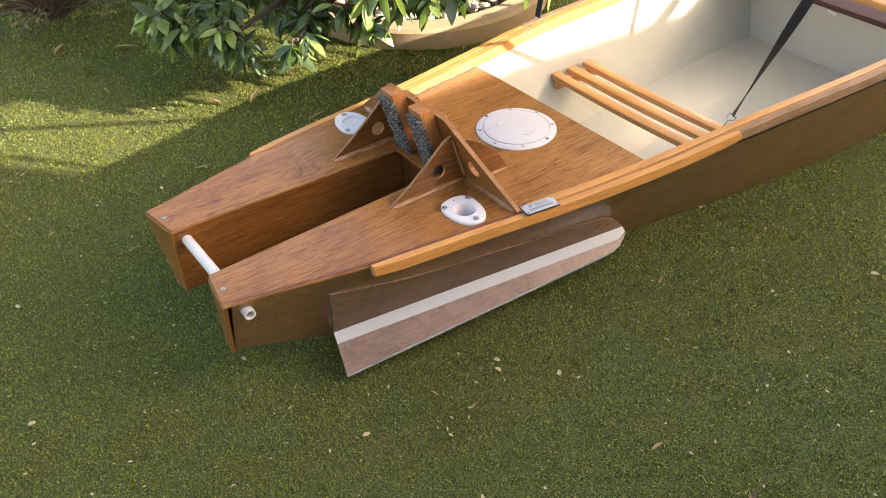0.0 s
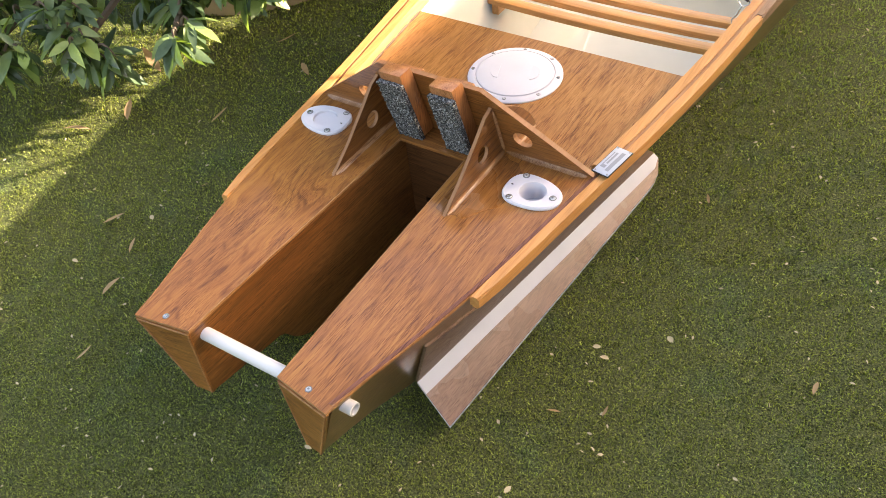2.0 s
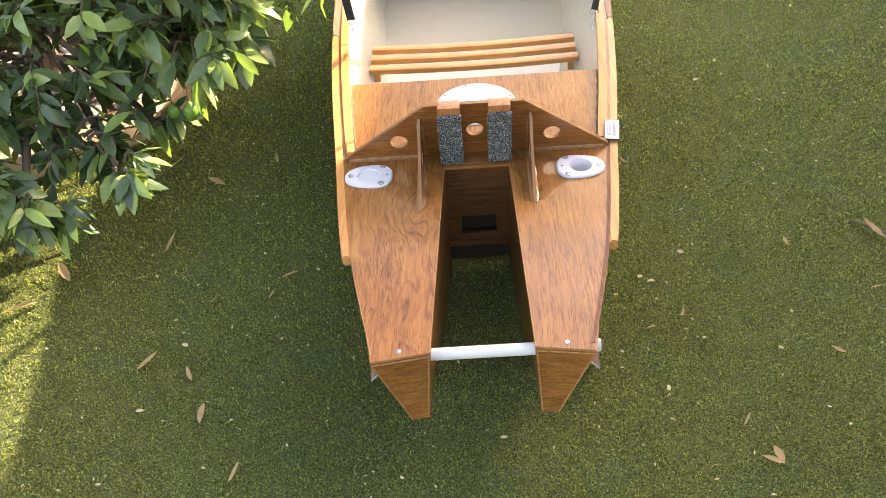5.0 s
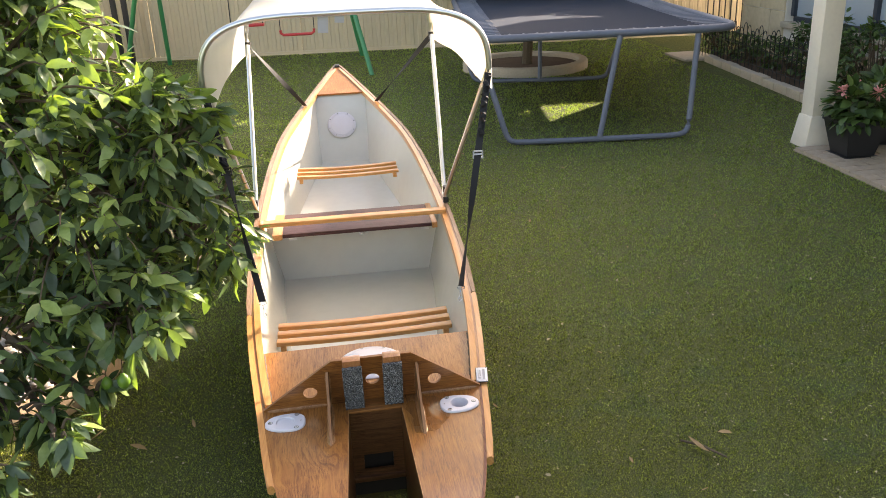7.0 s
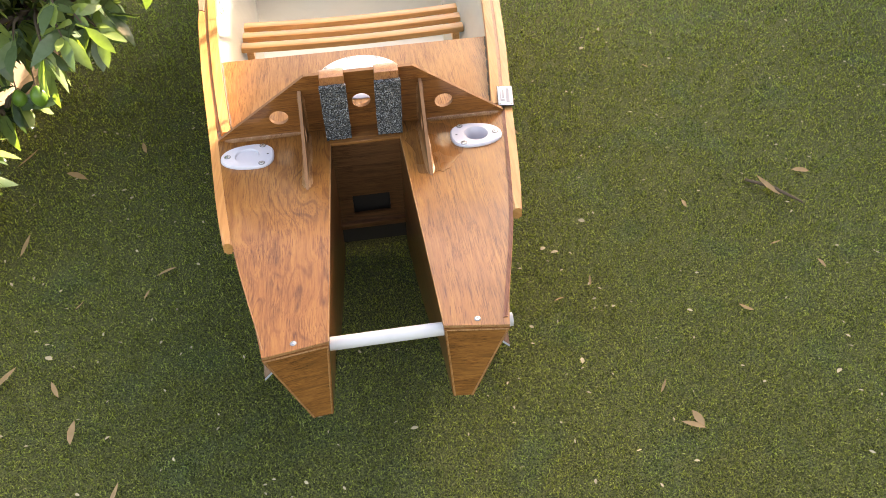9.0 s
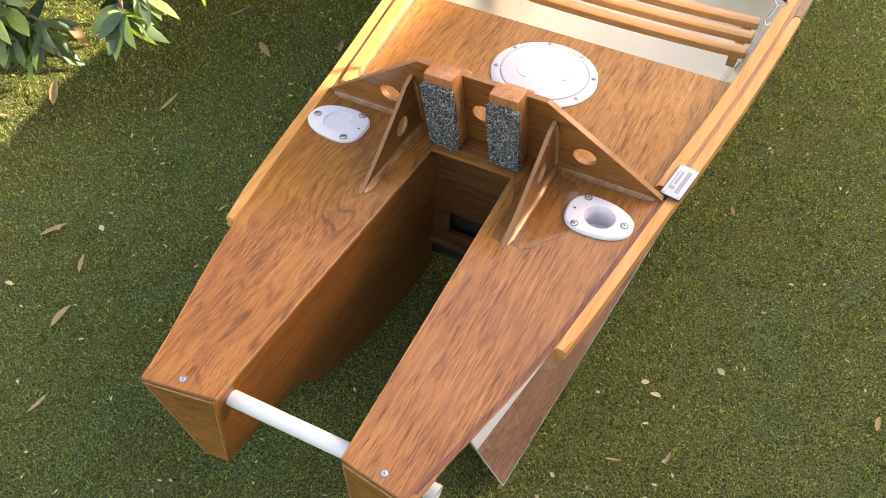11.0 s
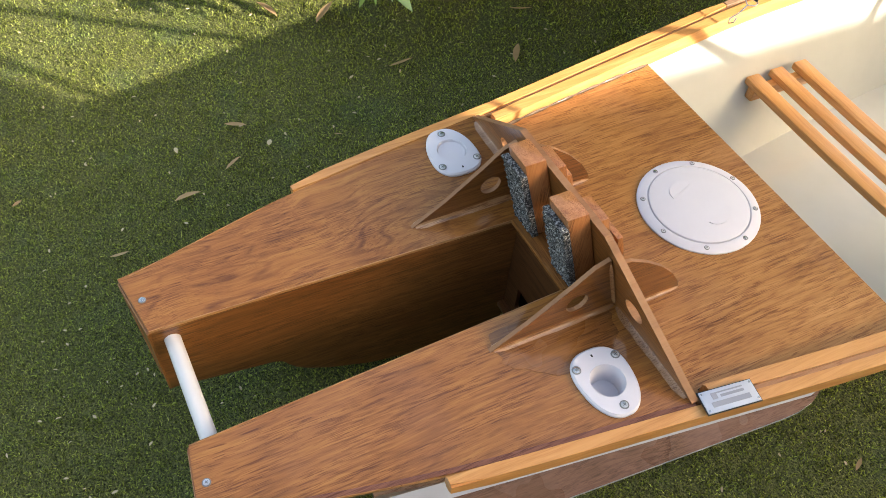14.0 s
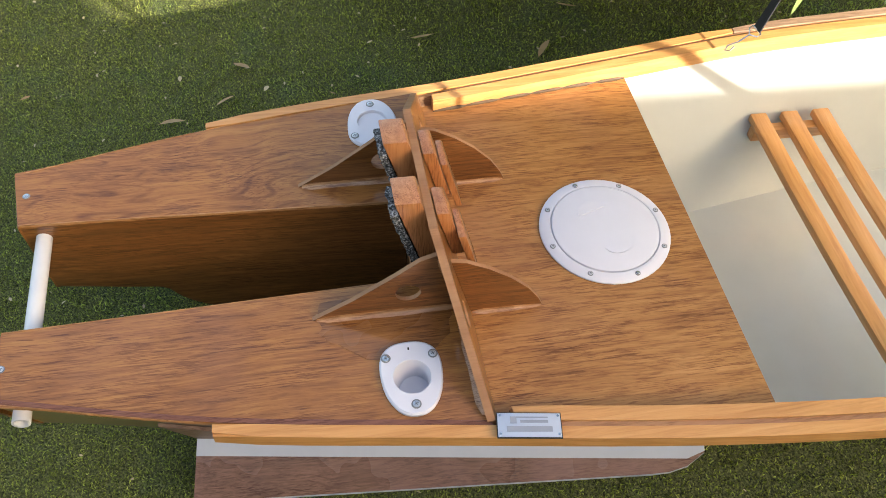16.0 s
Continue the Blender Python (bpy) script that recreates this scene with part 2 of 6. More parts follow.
# ---- mesh helpers ----
def link_mesh(name, bm, mats):
    bmesh.ops.recalc_face_normals(bm, faces=bm.faces)
    me = bpy.data.meshes.new(name)
    bm.to_mesh(me)
    bm.free()
    for m in mats if isinstance(mats, (list, tuple)) else [mats]:
        me.materials.append(m)
    return me


def smooth_by_angle(me, deg=35):
    """Round faces smooth, sharp edges sharp."""
    b = bmesh.new()
    b.from_mesh(me)
    for f in b.faces:
        f.smooth = True
    for e in b.edges:
        if len(e.link_faces) == 2 and e.calc_face_angle(0) > radians(deg):
            e.smooth = False
    b.to_mesh(me)
    b.free()


def thing(name, at, label, category, group="", kind=""):
    ob = new(name)
    ob.location = at
    ob.empty_display_size = 0.05
    return tagged(ob, label, category, group, kind)


def place_of(ob):
    return Matrix.Translation(ob.location) if ob.type == "EMPTY" else Matrix.Identity(4)


def part(name, bm, mats, parent=None, label="", smooth=True):
    me = link_mesh(name, bm, mats)
    if smooth:
        smooth_by_angle(me)
    ob = new(name, me)
    if parent:
        ob.parent = parent
        ob.matrix_parent_inverse = place_of(parent).inverted()
    return tagged(ob, label)


def solid(name, bm, mats, label, category="", group="", kind="", smooth=True):
    me = link_mesh(name, bm, mats)
    if smooth:
        smooth_by_angle(me)
    return tagged(new(name, me), label, category, group, kind)


def box(bm, x0, x1, y0, y1, z0, z1, m=None, bevel=0.0):
    r = bmesh.ops.create_cube(bm, size=1.0, matrix=Matrix.Translation(((x0 + x1) / 2, (y0 + y1) / 2, (z0 + z1) / 2)) @ Matrix.Diagonal((abs(x1 - x0), abs(y1 - y0), abs(z1 - z0), 1)))
    vs = r["verts"]
    if bevel:
        es = list({e for v in vs for e in v.link_edges})
        out = bmesh.ops.bevel(bm, geom=es, offset=bevel, segments=2, affect="EDGES", profile=0.6)
        vs = list({v for f in out["faces"] for v in f.verts} | {v for v in vs if v.is_valid})
    if m is not None:
        bmesh.ops.transform(bm, matrix=m, verts=vs)
    return bm


def boxed(*a, **k):
    return box(bmesh.new(), *a, **k)


def cyl(bm, a, b, r0, r1=None, seg=14, caps=True):
    a, b = Vector(a), Vector(b)
    r1 = r0 if r1 is None else r1
    q = (b - a).to_track_quat("Z", "Y").to_matrix().to_4x4()
    bmesh.ops.create_cone(bm, cap_ends=caps, segments=seg, radius1=r0, radius2=r1, depth=(b - a).length, matrix=Matrix.Translation((a + b) / 2) @ q)
    return bm


def sweep(bm, pts, r, seg=10, caps=True):
    """A tube along points; r a number or a list."""
    pts = [Vector(p) for p in pts]
    rs = r if isinstance(r, (list, tuple)) else [r] * len(pts)
    rings, up = [], Vector((0.13, 0.31, 0.94))
    for i, p in enumerate(pts):
        d = (pts[min(i + 1, len(pts) - 1)] - pts[max(i - 1, 0)]).normalized()
        u = d.cross(up)
        if u.length < 0.1:
            u = d.cross(Vector((1, 0, 0)))
        u.normalize()
        v = u.cross(d)
        rings.append([bm.verts.new(p + (u * math.cos(2 * math.pi * k / seg) + v * math.sin(2 * math.pi * k / seg)) * rs[i]) for k in range(seg)])
    for a, b in zip(rings, rings[1:]):
        for k in range(seg):
            bm.faces.new((a[k], a[(k + 1) % seg], b[(k + 1) % seg], b[k]))
    if caps:
        bm.faces.new(rings[0][::-1])
        bm.faces.new(rings[-1])
    return bm


def arc(p0, p1, p2, n=8):
    """A quadratic curve."""
    p0, p1, p2 = Vector(p0), Vector(p1), Vector(p2)
    return [p0 * (1 - t) ** 2 + p1 * 2 * t * (1 - t) + p2 * t * t for t in (i / n for i in range(n + 1))]


def ribbon(bm, pts, across, w, th):
    """A flat band of width w along pts; across: its width's direction."""
    rows = []
    for i, p in enumerate(pts):
        p = Vector(p)
        d = (Vector(pts[min(i + 1, len(pts) - 1)]) - Vector(pts[max(i - 1, 0)])).normalized()
        a = Vector(across[i] if isinstance(across, list) else across)
        a = (a - d * a.dot(d)).normalized()
        n = d.cross(a)
        rows.append([bm.verts.new(p + a * sx * w / 2 + n * sz * th / 2) for sx, sz in ((-1, -1), (1, -1), (1, 1), (-1, 1))])
    for r, s in zip(rows, rows[1:]):
        for k in range(4):
            bm.faces.new((r[k], r[(k + 1) % 4], s[(k + 1) % 4], s[k]))
    bm.faces.new(rows[0][::-1])
    bm.faces.new(rows[-1])
    return bm


def sheet(outer, holes, thick, m, bm=None):
    """A flat board from a 2D outline with holes, thick along its normal, set by m."""
    bm = bm or bmesh.new()
    edges, start = [], len(bm.verts)
    for loop in [outer, *holes]:
        vs = [bm.verts.new((x, y, 0)) for x, y in loop]
        edges += [bm.edges.new((a, b)) for a, b in zip(vs, vs[1:] + vs[:1])]
    faces = [g for g in bmesh.ops.triangle_fill(bm, edges=edges, use_beauty=True)["geom"] if isinstance(g, bmesh.types.BMFace)]
    out = bmesh.ops.extrude_face_region(bm, geom=faces)["geom"]
    bmesh.ops.translate(bm, vec=(0, 0, thick), verts=[g for g in out if isinstance(g, bmesh.types.BMVert)])
    bm.normal_update()
    for f in bm.faces:
        if abs(f.normal.z) < 0.5:
            f.material_index = 1
    bm.verts.ensure_lookup_table()
    bmesh.ops.transform(bm, matrix=m, verts=bm.verts[start:])
    return bm


def ring2d(cx, cy, r, n=24, ry=None):
    return [(cx + r * math.cos(2 * math.pi * i / n), cy + (ry or r) * math.sin(2 * math.pi * i / n)) for i in range(n)]


def interp(table, y):
    return float(np.interp(y, [a for a, _ in table], [b for _, b in table]))


def spline(table, y):
    """Smooth interpolation of (y, value) rows."""
    i = max(0, min(len(table) - 2, sum(1 for a, _ in table if a <= y) - 1))
    (y0, a), (y1, b) = table[i], table[i + 1]
    t = min(1, max(0, (y - y0) / (y1 - y0)))
    sl = lambda j: (table[min(j + 1, len(table) - 1)][1] - table[max(j - 1, 0)][1]) / (table[min(j + 1, len(table) - 1)][0] - table[max(j - 1, 0)][0])
    h = y1 - y0
    return (2 * t ** 3 - 3 * t * t + 1) * a + (t ** 3 - 2 * t * t + t) * h * sl(i) + (3 * t * t - 2 * t ** 3) * b + (t ** 3 - t * t) * h * sl(i + 1)


YZ = Matrix(((0, 0, 1, 0), (1, 0, 0, 0), (0, 1, 0, 0), (0, 0, 0, 1)))   # (u, v, n) -> (n, u, v)
XZ = Matrix(((1, 0, 0, 0), (0, 0, -1, 0), (0, 1, 0, 0), (0, 0, 0, 1)))  # (u, v, n) -> (u, -n, v)


# ---- ground ----
def turf_material():
    m = Mat("turf_base")
    a, b, f = m.noise(260.0, 3.0, 0.7), m.noise(2.2, 4.0), m.noise(150.0, 2.0)
    # dark specks paint the shaded gaps between fibres
    c = m.ramp(a, [(0.36, (0.021, 0.025, 0.010)), (0.47, (0.100, 0.111, 0.039)), (0.57, (0.176, 0.188, 0.066)), (0.70, (0.28, 0.285, 0.112))])
    c = m.mix(m.val(f, 0, 0.7, 0.47, 0.64), c, m.mix(1.0, c, (0.30, 0.31, 0.32), "MULTIPLY"))
    c = m.mix(m.val(b, 0, 0.4, 0.4, 0.7), c, m.mix(1.0, c, (0.85, 0.8, 0.7), "MULTIPLY"))
    c = m.mix(m.val(m.noise(5.5, 3.0), 0, 0.5, 0.52, 0.68), c, m.mix(1.0, c, (0.78, 0.98, 1.25), "MULTIPLY"))
    m.set(color=c, rough=0.85)
    m.b.inputs["Specular IOR Level"].default_value = 0.1
    m.bump(a, 0.7, 0.006)
    return m.m


TURF = turf_material()
bm = bmesh.new()
bmesh.ops.create_grid(bm, x_segments=2, y_segments=2, size=150)
ground = solid("ground", bm, TURF, "green artificial turf lawn with scattered dry leaves", "ground", kind="structure")

# ---- canoe ----
XC = 0.0
LIFT = 0.012
SHEER = [(0.0, 0.212), (0.3, 0.281), (0.69, 0.337), (1.0, 0.380), (1.3, 0.412), (1.6, 0.434), (1.9, 0.450), (2.4, 0.462), (3.0, 0.454), (3.4, 0.440), (3.9, 0.398), (4.4, 0.315), (4.75, 0.246), (5.0, 0.190), (5.3, 0.115), (5.70, 0.006)]
TOP = [(0.0, 0.335), (0.5, 0.336), (0.8, 0.333), (1.1, 0.342), (1.35, 0.357), (1.6, 0.360), (2.0, 0.360), (2.5, 0.373), (3.5, 0.412), (4.5, 0.485), (5.0, 0.535), (5.70, 0.632)]
CHINE = [(0.0, 0.150), (0.3, 0.164), (0.69, 0.192), (1.16, 0.238), (1.57, 0.303), (1.95, 0.348), (2.4, 0.380), (3.0, 0.372), (3.6, 0.325), (4.2, 0.245), (4.7, 0.165), (5.2, 0.065), (5.62, 0.004)]
LOW = [(0.0, 0.150), (0.11, 0.118), (0.22, 0.072), (0.31, 0.032), (0.42, 0.002), (0.6, -0.004), (3.4, -0.004), (4.2, 0.02), (4.7, 0.062), (5.2, 0.145), (5.62, 0.27)]
WELL_Y = 0.615
DECK_Y = 1.087
canoe = thing("canoe", (XC, 2.5, 0), "home-built varnished plywood canoe with white painted interior, resting on the lawn", "canoe")


def hull_pt(y, k, side, inset=0.0):
    """A point of the hull's side: k 0 at the chine, 1 at the sheer."""
    yc = min(5.62, y * (1 - 0.014 * y / 5.7))
    a = Vector((spline(CHINE, yc), yc, spline(LOW, yc)))
    b = Vector((spline(SHEER, y), y, spline(TOP, y)))
    p = a.lerp(b, k)
    p.x = max(0.001, p.x - inset)
    return Vector((XC + side * p.x, p.y, p.z))


STATIONS = sorted({round(0.07 * i, 3) for i in range(80)} | {5.70, DECK_Y})
for side, nm in ((-1, "port"), (1, "starboard")):
    bm = bmesh.new()
    ks = [i / 6 for i in range(7)]
    out = [[bm.verts.new(hull_pt(y, k, side)) for k in ks] for y in STATIONS]
    inn = [[bm.verts.new(hull_pt(y, k, side, 0.007)) for k in ks] for y in STATIONS]
    for i in range(len(STATIONS) - 1):
        for k in range(6):
            bm.faces.new((out[i][k], out[i + 1][k], out[i + 1][k + 1], out[i][k + 1]))
            f = bm.faces.new((inn[i][k], inn[i][k + 1], inn[i + 1][k + 1], inn[i + 1][k]))
            f.material_index = 1 if STATIONS[i] > 1.0 else 0
        for k in (0, 6):
            bm.faces.new((out[i][k], inn[i][k], inn[i + 1][k], out[i + 1][k]))
    for row in ((out[0], inn[0]), (out[-1], inn[-1])):
        for k in range(6):
            bm.faces.new((row[0][k], row[0][k + 1], row[1][k + 1], row[1][k]))
    part("hull_side", bm, [HULL, WHITE_PAINT], canoe, "brown glossy plywood side, white inside")

# bottom with rocker towards the bow
bm = bmesh.new()
rows = []
for y in [s for s in STATIONS if s > WELL_Y + 0.02]:
    p, q = hull_pt(y, 0, -1, 0.002), hull_pt(y, 0, 1, 0.002)
    rows.append([bm.verts.new(v) for v in (p, q, q + Vector((0, 0, 0.012)), p + Vector((0, 0, 0.012)))])
for a, b in zip(rows, rows[1:]):
    for k in range(4):
        f = bm.faces.new((a[k], a[(k + 1) % 4], b[(k + 1) % 4], b[k]))
        f.material_index = 1 if k == 2 else 0
bm.faces.new(rows[0])
bm.faces.new(rows[-1][::-1])
part("bottom", bm, [HULL, WHITE_PAINT], canoe, "white painted flat floor")


def screw(c, n, r, parent):
    """A countersunk cross-head screw at c, facing n: bright head, rim and cross slot painted shadow-grey."""
    c, n = Vector(c), Vector(n).normalized()
    turn = Matrix.Translation(c) @ n.to_track_quat("Z", "Y").to_matrix().to_4x4()
    bm = bmesh.new()
    rims = [[bm.verts.new(turn @ Vector((q * r * math.cos(2 * math.pi * i / 14), q * r * math.sin(2 * math.pi * i / 14), z))) for i in range(14)] for q, z in ((1.0, 0.0), (0.98, 0.0007), (0.74, 0.0008), (0.70, 0.0013), (0.45, 0.0017))]
    for k, (u, v) in enumerate(zip(rims, rims[1:])):
        for i in range(14):
            bm.faces.new((u[i], u[(i + 1) % 14], v[(i + 1) % 14], v[i])).material_index = 1 if k < 2 else 0
    bm.faces.new(rims[-1])
    for a in (0.4, 0.4 + math.pi / 2):
        first = len(bm.faces)
        box(bm, -r * 0.42, r * 0.42, -r * 0.08, r * 0.08, 0.0012, 0.0019, m=turn @ Matrix.Rotation(a, 4, "Z"))
        bm.faces.ensure_lookup_table()
        for f in bm.faces[first:]:
            f.material_index = 1
    return part("screw", bm, [STEEL, SCREW_SHADOW], parent, "bright steel screw", smooth=False)


def well_half(y):
    return 0.100 - 0.021 * y / WELL_Y


HOLDERS = {-1: (-0.263, 0.582), 1: (0.250, 0.570)}
SKEW = 0.029   # the stern was built slightly out of square

# aft decks on the two prongs, well walls, transoms
for side in (-1, 1):
    ys = [0.0 + 0.668 * i / 10 for i in range(11)]
    inner = [(XC + side * well_half(y), y) for y in ys]
    outer = [(XC + side * (spline(SHEER, y) + 0.001), y - (0.018 if y == 0 else 0)) for y in ys]
    outline = inner + outer[::-1]
    if side > 0:
        outline = outline[::-1]
    part("aft_deck", sheet(outline, [ring2d(XC + HOLDERS[side][0], HOLDERS[side][1], 0.030, 24)], 0.006, Matrix.Translation((0, 0, 0.334))), [PLY_FIGURED if side < 0 else PLY_AFT, EDGE], canoe, "reddish varnished plywood deck")
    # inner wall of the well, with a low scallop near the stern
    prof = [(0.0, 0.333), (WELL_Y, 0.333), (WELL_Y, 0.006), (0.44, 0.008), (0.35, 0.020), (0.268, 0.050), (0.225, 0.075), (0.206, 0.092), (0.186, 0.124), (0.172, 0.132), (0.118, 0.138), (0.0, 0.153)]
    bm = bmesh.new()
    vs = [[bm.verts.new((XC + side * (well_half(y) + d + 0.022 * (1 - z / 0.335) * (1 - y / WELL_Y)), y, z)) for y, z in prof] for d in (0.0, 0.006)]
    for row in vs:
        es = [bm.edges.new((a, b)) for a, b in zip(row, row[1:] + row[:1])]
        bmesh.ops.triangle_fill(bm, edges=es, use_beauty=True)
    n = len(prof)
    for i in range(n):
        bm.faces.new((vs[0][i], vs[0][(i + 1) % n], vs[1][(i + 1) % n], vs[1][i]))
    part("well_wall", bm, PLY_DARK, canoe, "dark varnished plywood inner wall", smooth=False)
    # raked triangular transom
    bm = bmesh.new()
    h = well_half(0)
    quad = [(h, 0.0, 0.3335), (spline(SHEER, 0) + 0.002, -0.016, 0.3335), (0.151, -0.004, 0.149), (h + 0.013, 0.0, 0.149)]
    f0 = [bm.verts.new((XC + side * x, y - 0.003, z)) for x, y, z in quad]
    f1 = [bm.verts.new((XC + side * x, y + 0.004, z)) for x, y, z in quad]
    bm.faces.new(f0), bm.faces.new(f1[::-1])
    for i in range(4):
        f = bm.faces.new((f0[i], f0[(i + 1) % 4], f1[(i + 1) % 4], f1[i]))
    part("transom", bm, PLY_DARK_X, canoe, "triangular varnished plywood end panel", smooth=False)
    for a, b in ((0, 3), (1, 2), (0, 1)):
        # dark end of this noise paints shade into hollows between tufts
        pa, pb = Vector(quad[a]), Vector(quad[b])
        bm = cyl(bmesh.new(), (XC + side * (pa.x + (0.003 if a == 0 else -0.004)), pa.y - 0.003, pa.z - 0.003), (XC + side * (pb.x + (-0.003 if (a, b) != (0, 3) else 0.003)), pb.y - 0.003, pb.z - (0.003 if b == 1 else 0)), 0.0017, seg=6)
        part("ply_edge", bm, EDGE, canoe, "pale plywood edge line")
    # pale worn edges along the well and the outer side of the deck
    for run in ([(XC + side * well_half(y), y, 0.3398) for y in ys if y < WELL_Y], [(XC + side * (spline(SHEER, y) + 0.0006), y, 0.3398) for y in ys if y < 0.30]):
        part("ply_edge", sweep(bmesh.new(), run, 0.0012, 6), EDGE, canoe, "pale plywood edge line")
    # a screw in the deck
    screw((XC + side * 0.160, 0.006, 0.3401), (0, 0, 1), 0.0062, canoe)

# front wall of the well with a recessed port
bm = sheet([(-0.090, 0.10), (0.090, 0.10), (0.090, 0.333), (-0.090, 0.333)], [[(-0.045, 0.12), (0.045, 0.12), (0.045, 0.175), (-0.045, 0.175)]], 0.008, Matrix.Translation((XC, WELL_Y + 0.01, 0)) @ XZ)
part("well_front", bm, WELL_SHADED, canoe, "plywood front of the motor well, darkened for its shade", smooth=False)
# solid panel, painted near-black as the dark behind the port
part("well_back", boxed(XC - 0.10, XC + 0.10, WELL_Y + 0.03, WELL_Y + 0.04, 0.01, 0.33), HOLE_SHADE, canoe)
part("well_sill", boxed(XC - 0.090, XC + 0.090, WELL_Y - 0.012, WELL_Y + 0.02, 0.085, 0.10, bevel=0.003), WELL_SHADED, canoe)
part("well_lip", boxed(XC - 0.0805, XC + 0.0805, WELL_Y - 0.016, WELL_Y + 0.05, 0.3345, 0.3425, bevel=0.003), PLY_DARK_X, canoe)

# foredeck
ys = [0.655 + (DECK_Y - 0.655) * i / 8 for i in range(9)]
outline = [(XC + hull_pt(y, 1, 1).x - XC - 0.008, y) for y in ys] + [(XC - (hull_pt(y, 1, 1).x - XC - 0.008), y) for y in ys[::-1]]
deck = part("main_deck", sheet(outline, [], 0.007, Matrix.Translation((0, 0, 0.3095))), PLY, canoe, "golden-brown varnished plywood deck", smooth=False)
part("deck_edge", boxed(XC - 0.345, XC + 0.345, DECK_Y - 0.008, DECK_Y + 0.002, 0.292, 0.3090), WHITE_PAINT, canoe)

# motor mounting board and, before it, the grubby joint between deck and hull
T = 0.678
LEAN_AFT = Matrix(((1, 0, 0, 0), (0, 1, -0.29, 0.29 * 0.325), (0, 0, 1, 0), (0, 0, 0, 1)))


def lean(bm):
    """The motor board and what is fixed to it lean aft."""
    bmesh.ops.transform(bm, matrix=LEAN_AFT, verts=bm.verts[:])
    return bm


def fillet(a, b, u, v, size, seed):
    """A hand-smoothed bead of resin in the corner from a to b, between the directions u and v."""
    rg = random.Random(seed)
    a, b, u, v = Vector(a), Vector(b), Vector(u), Vector(v).normalized()
    bm, n, rows = bmesh.new(), max(6, int((b - a).length / 0.008)), []
    for i in range(n + 1):
        p, k = a.lerp(b, i / n), size * (0.92 + 0.22 * noise.noise(Vector((i * 0.22, seed, 0.5))) + rg.uniform(0, 0.08))
        k *= min(1.0, 0.4 + 0.3 * min(i, n - i))
        rows.append([bm.verts.new(p), bm.verts.new(p + u * k), bm.verts.new(p + u * (0.42 * k) + v * (0.20 * k)), bm.verts.new(p + u * (0.16 * k) + v * (0.46 * k)), bm.verts.new(p + v * k)])
    for r, t in zip(rows, rows[1:]):
        for q in range(5):
            bm.faces.new((r[q], r[(q + 1) % 5], t[(q + 1) % 5], t[q]))
    bm.faces.new(rows[0]), bm.faces.new(rows[-1][::-1])
    return part("resin_fillet", bm, RESIN, canoe, "pale amber resin fillet")


for side in (-1, 1):
    rows = [hull_pt(0.70 + (DECK_Y - 0.70) * i / 6, 1, side) for i in range(7)]
    for k in range(6):
        a, b = rows[k], rows[k + 1]
        f = fillet((a.x - side * 0.031, a.y, 0.3166), (b.x - side * 0.031, b.y, 0.3166), (-side, 0, 0), (0, 0, 1), 0.0045, 70 + 7 * k + side)
        f.data.materials[0] = GRIME
board = [(-0.330, 0.318), (0.330, 0.318), (0.330, 0.344), (0.117, 0.510), (-0.117, 0.510), (-0.330, 0.344)]
bm = sheet(board, [ring2d(0, 0.424, 0.021, 20), ring2d(-0.187, 0.396, 0.021, 20), ring2d(0.187, 0.396, 0.021, 20)], 0.012, Matrix.Translation((XC, T, 0)) @ XZ)
mount = part("motor_board", lean(bm), [PLY_DARK_X, RAW_EDGE], canoe, "varnished plywood transom board with three round holes", smooth=False)
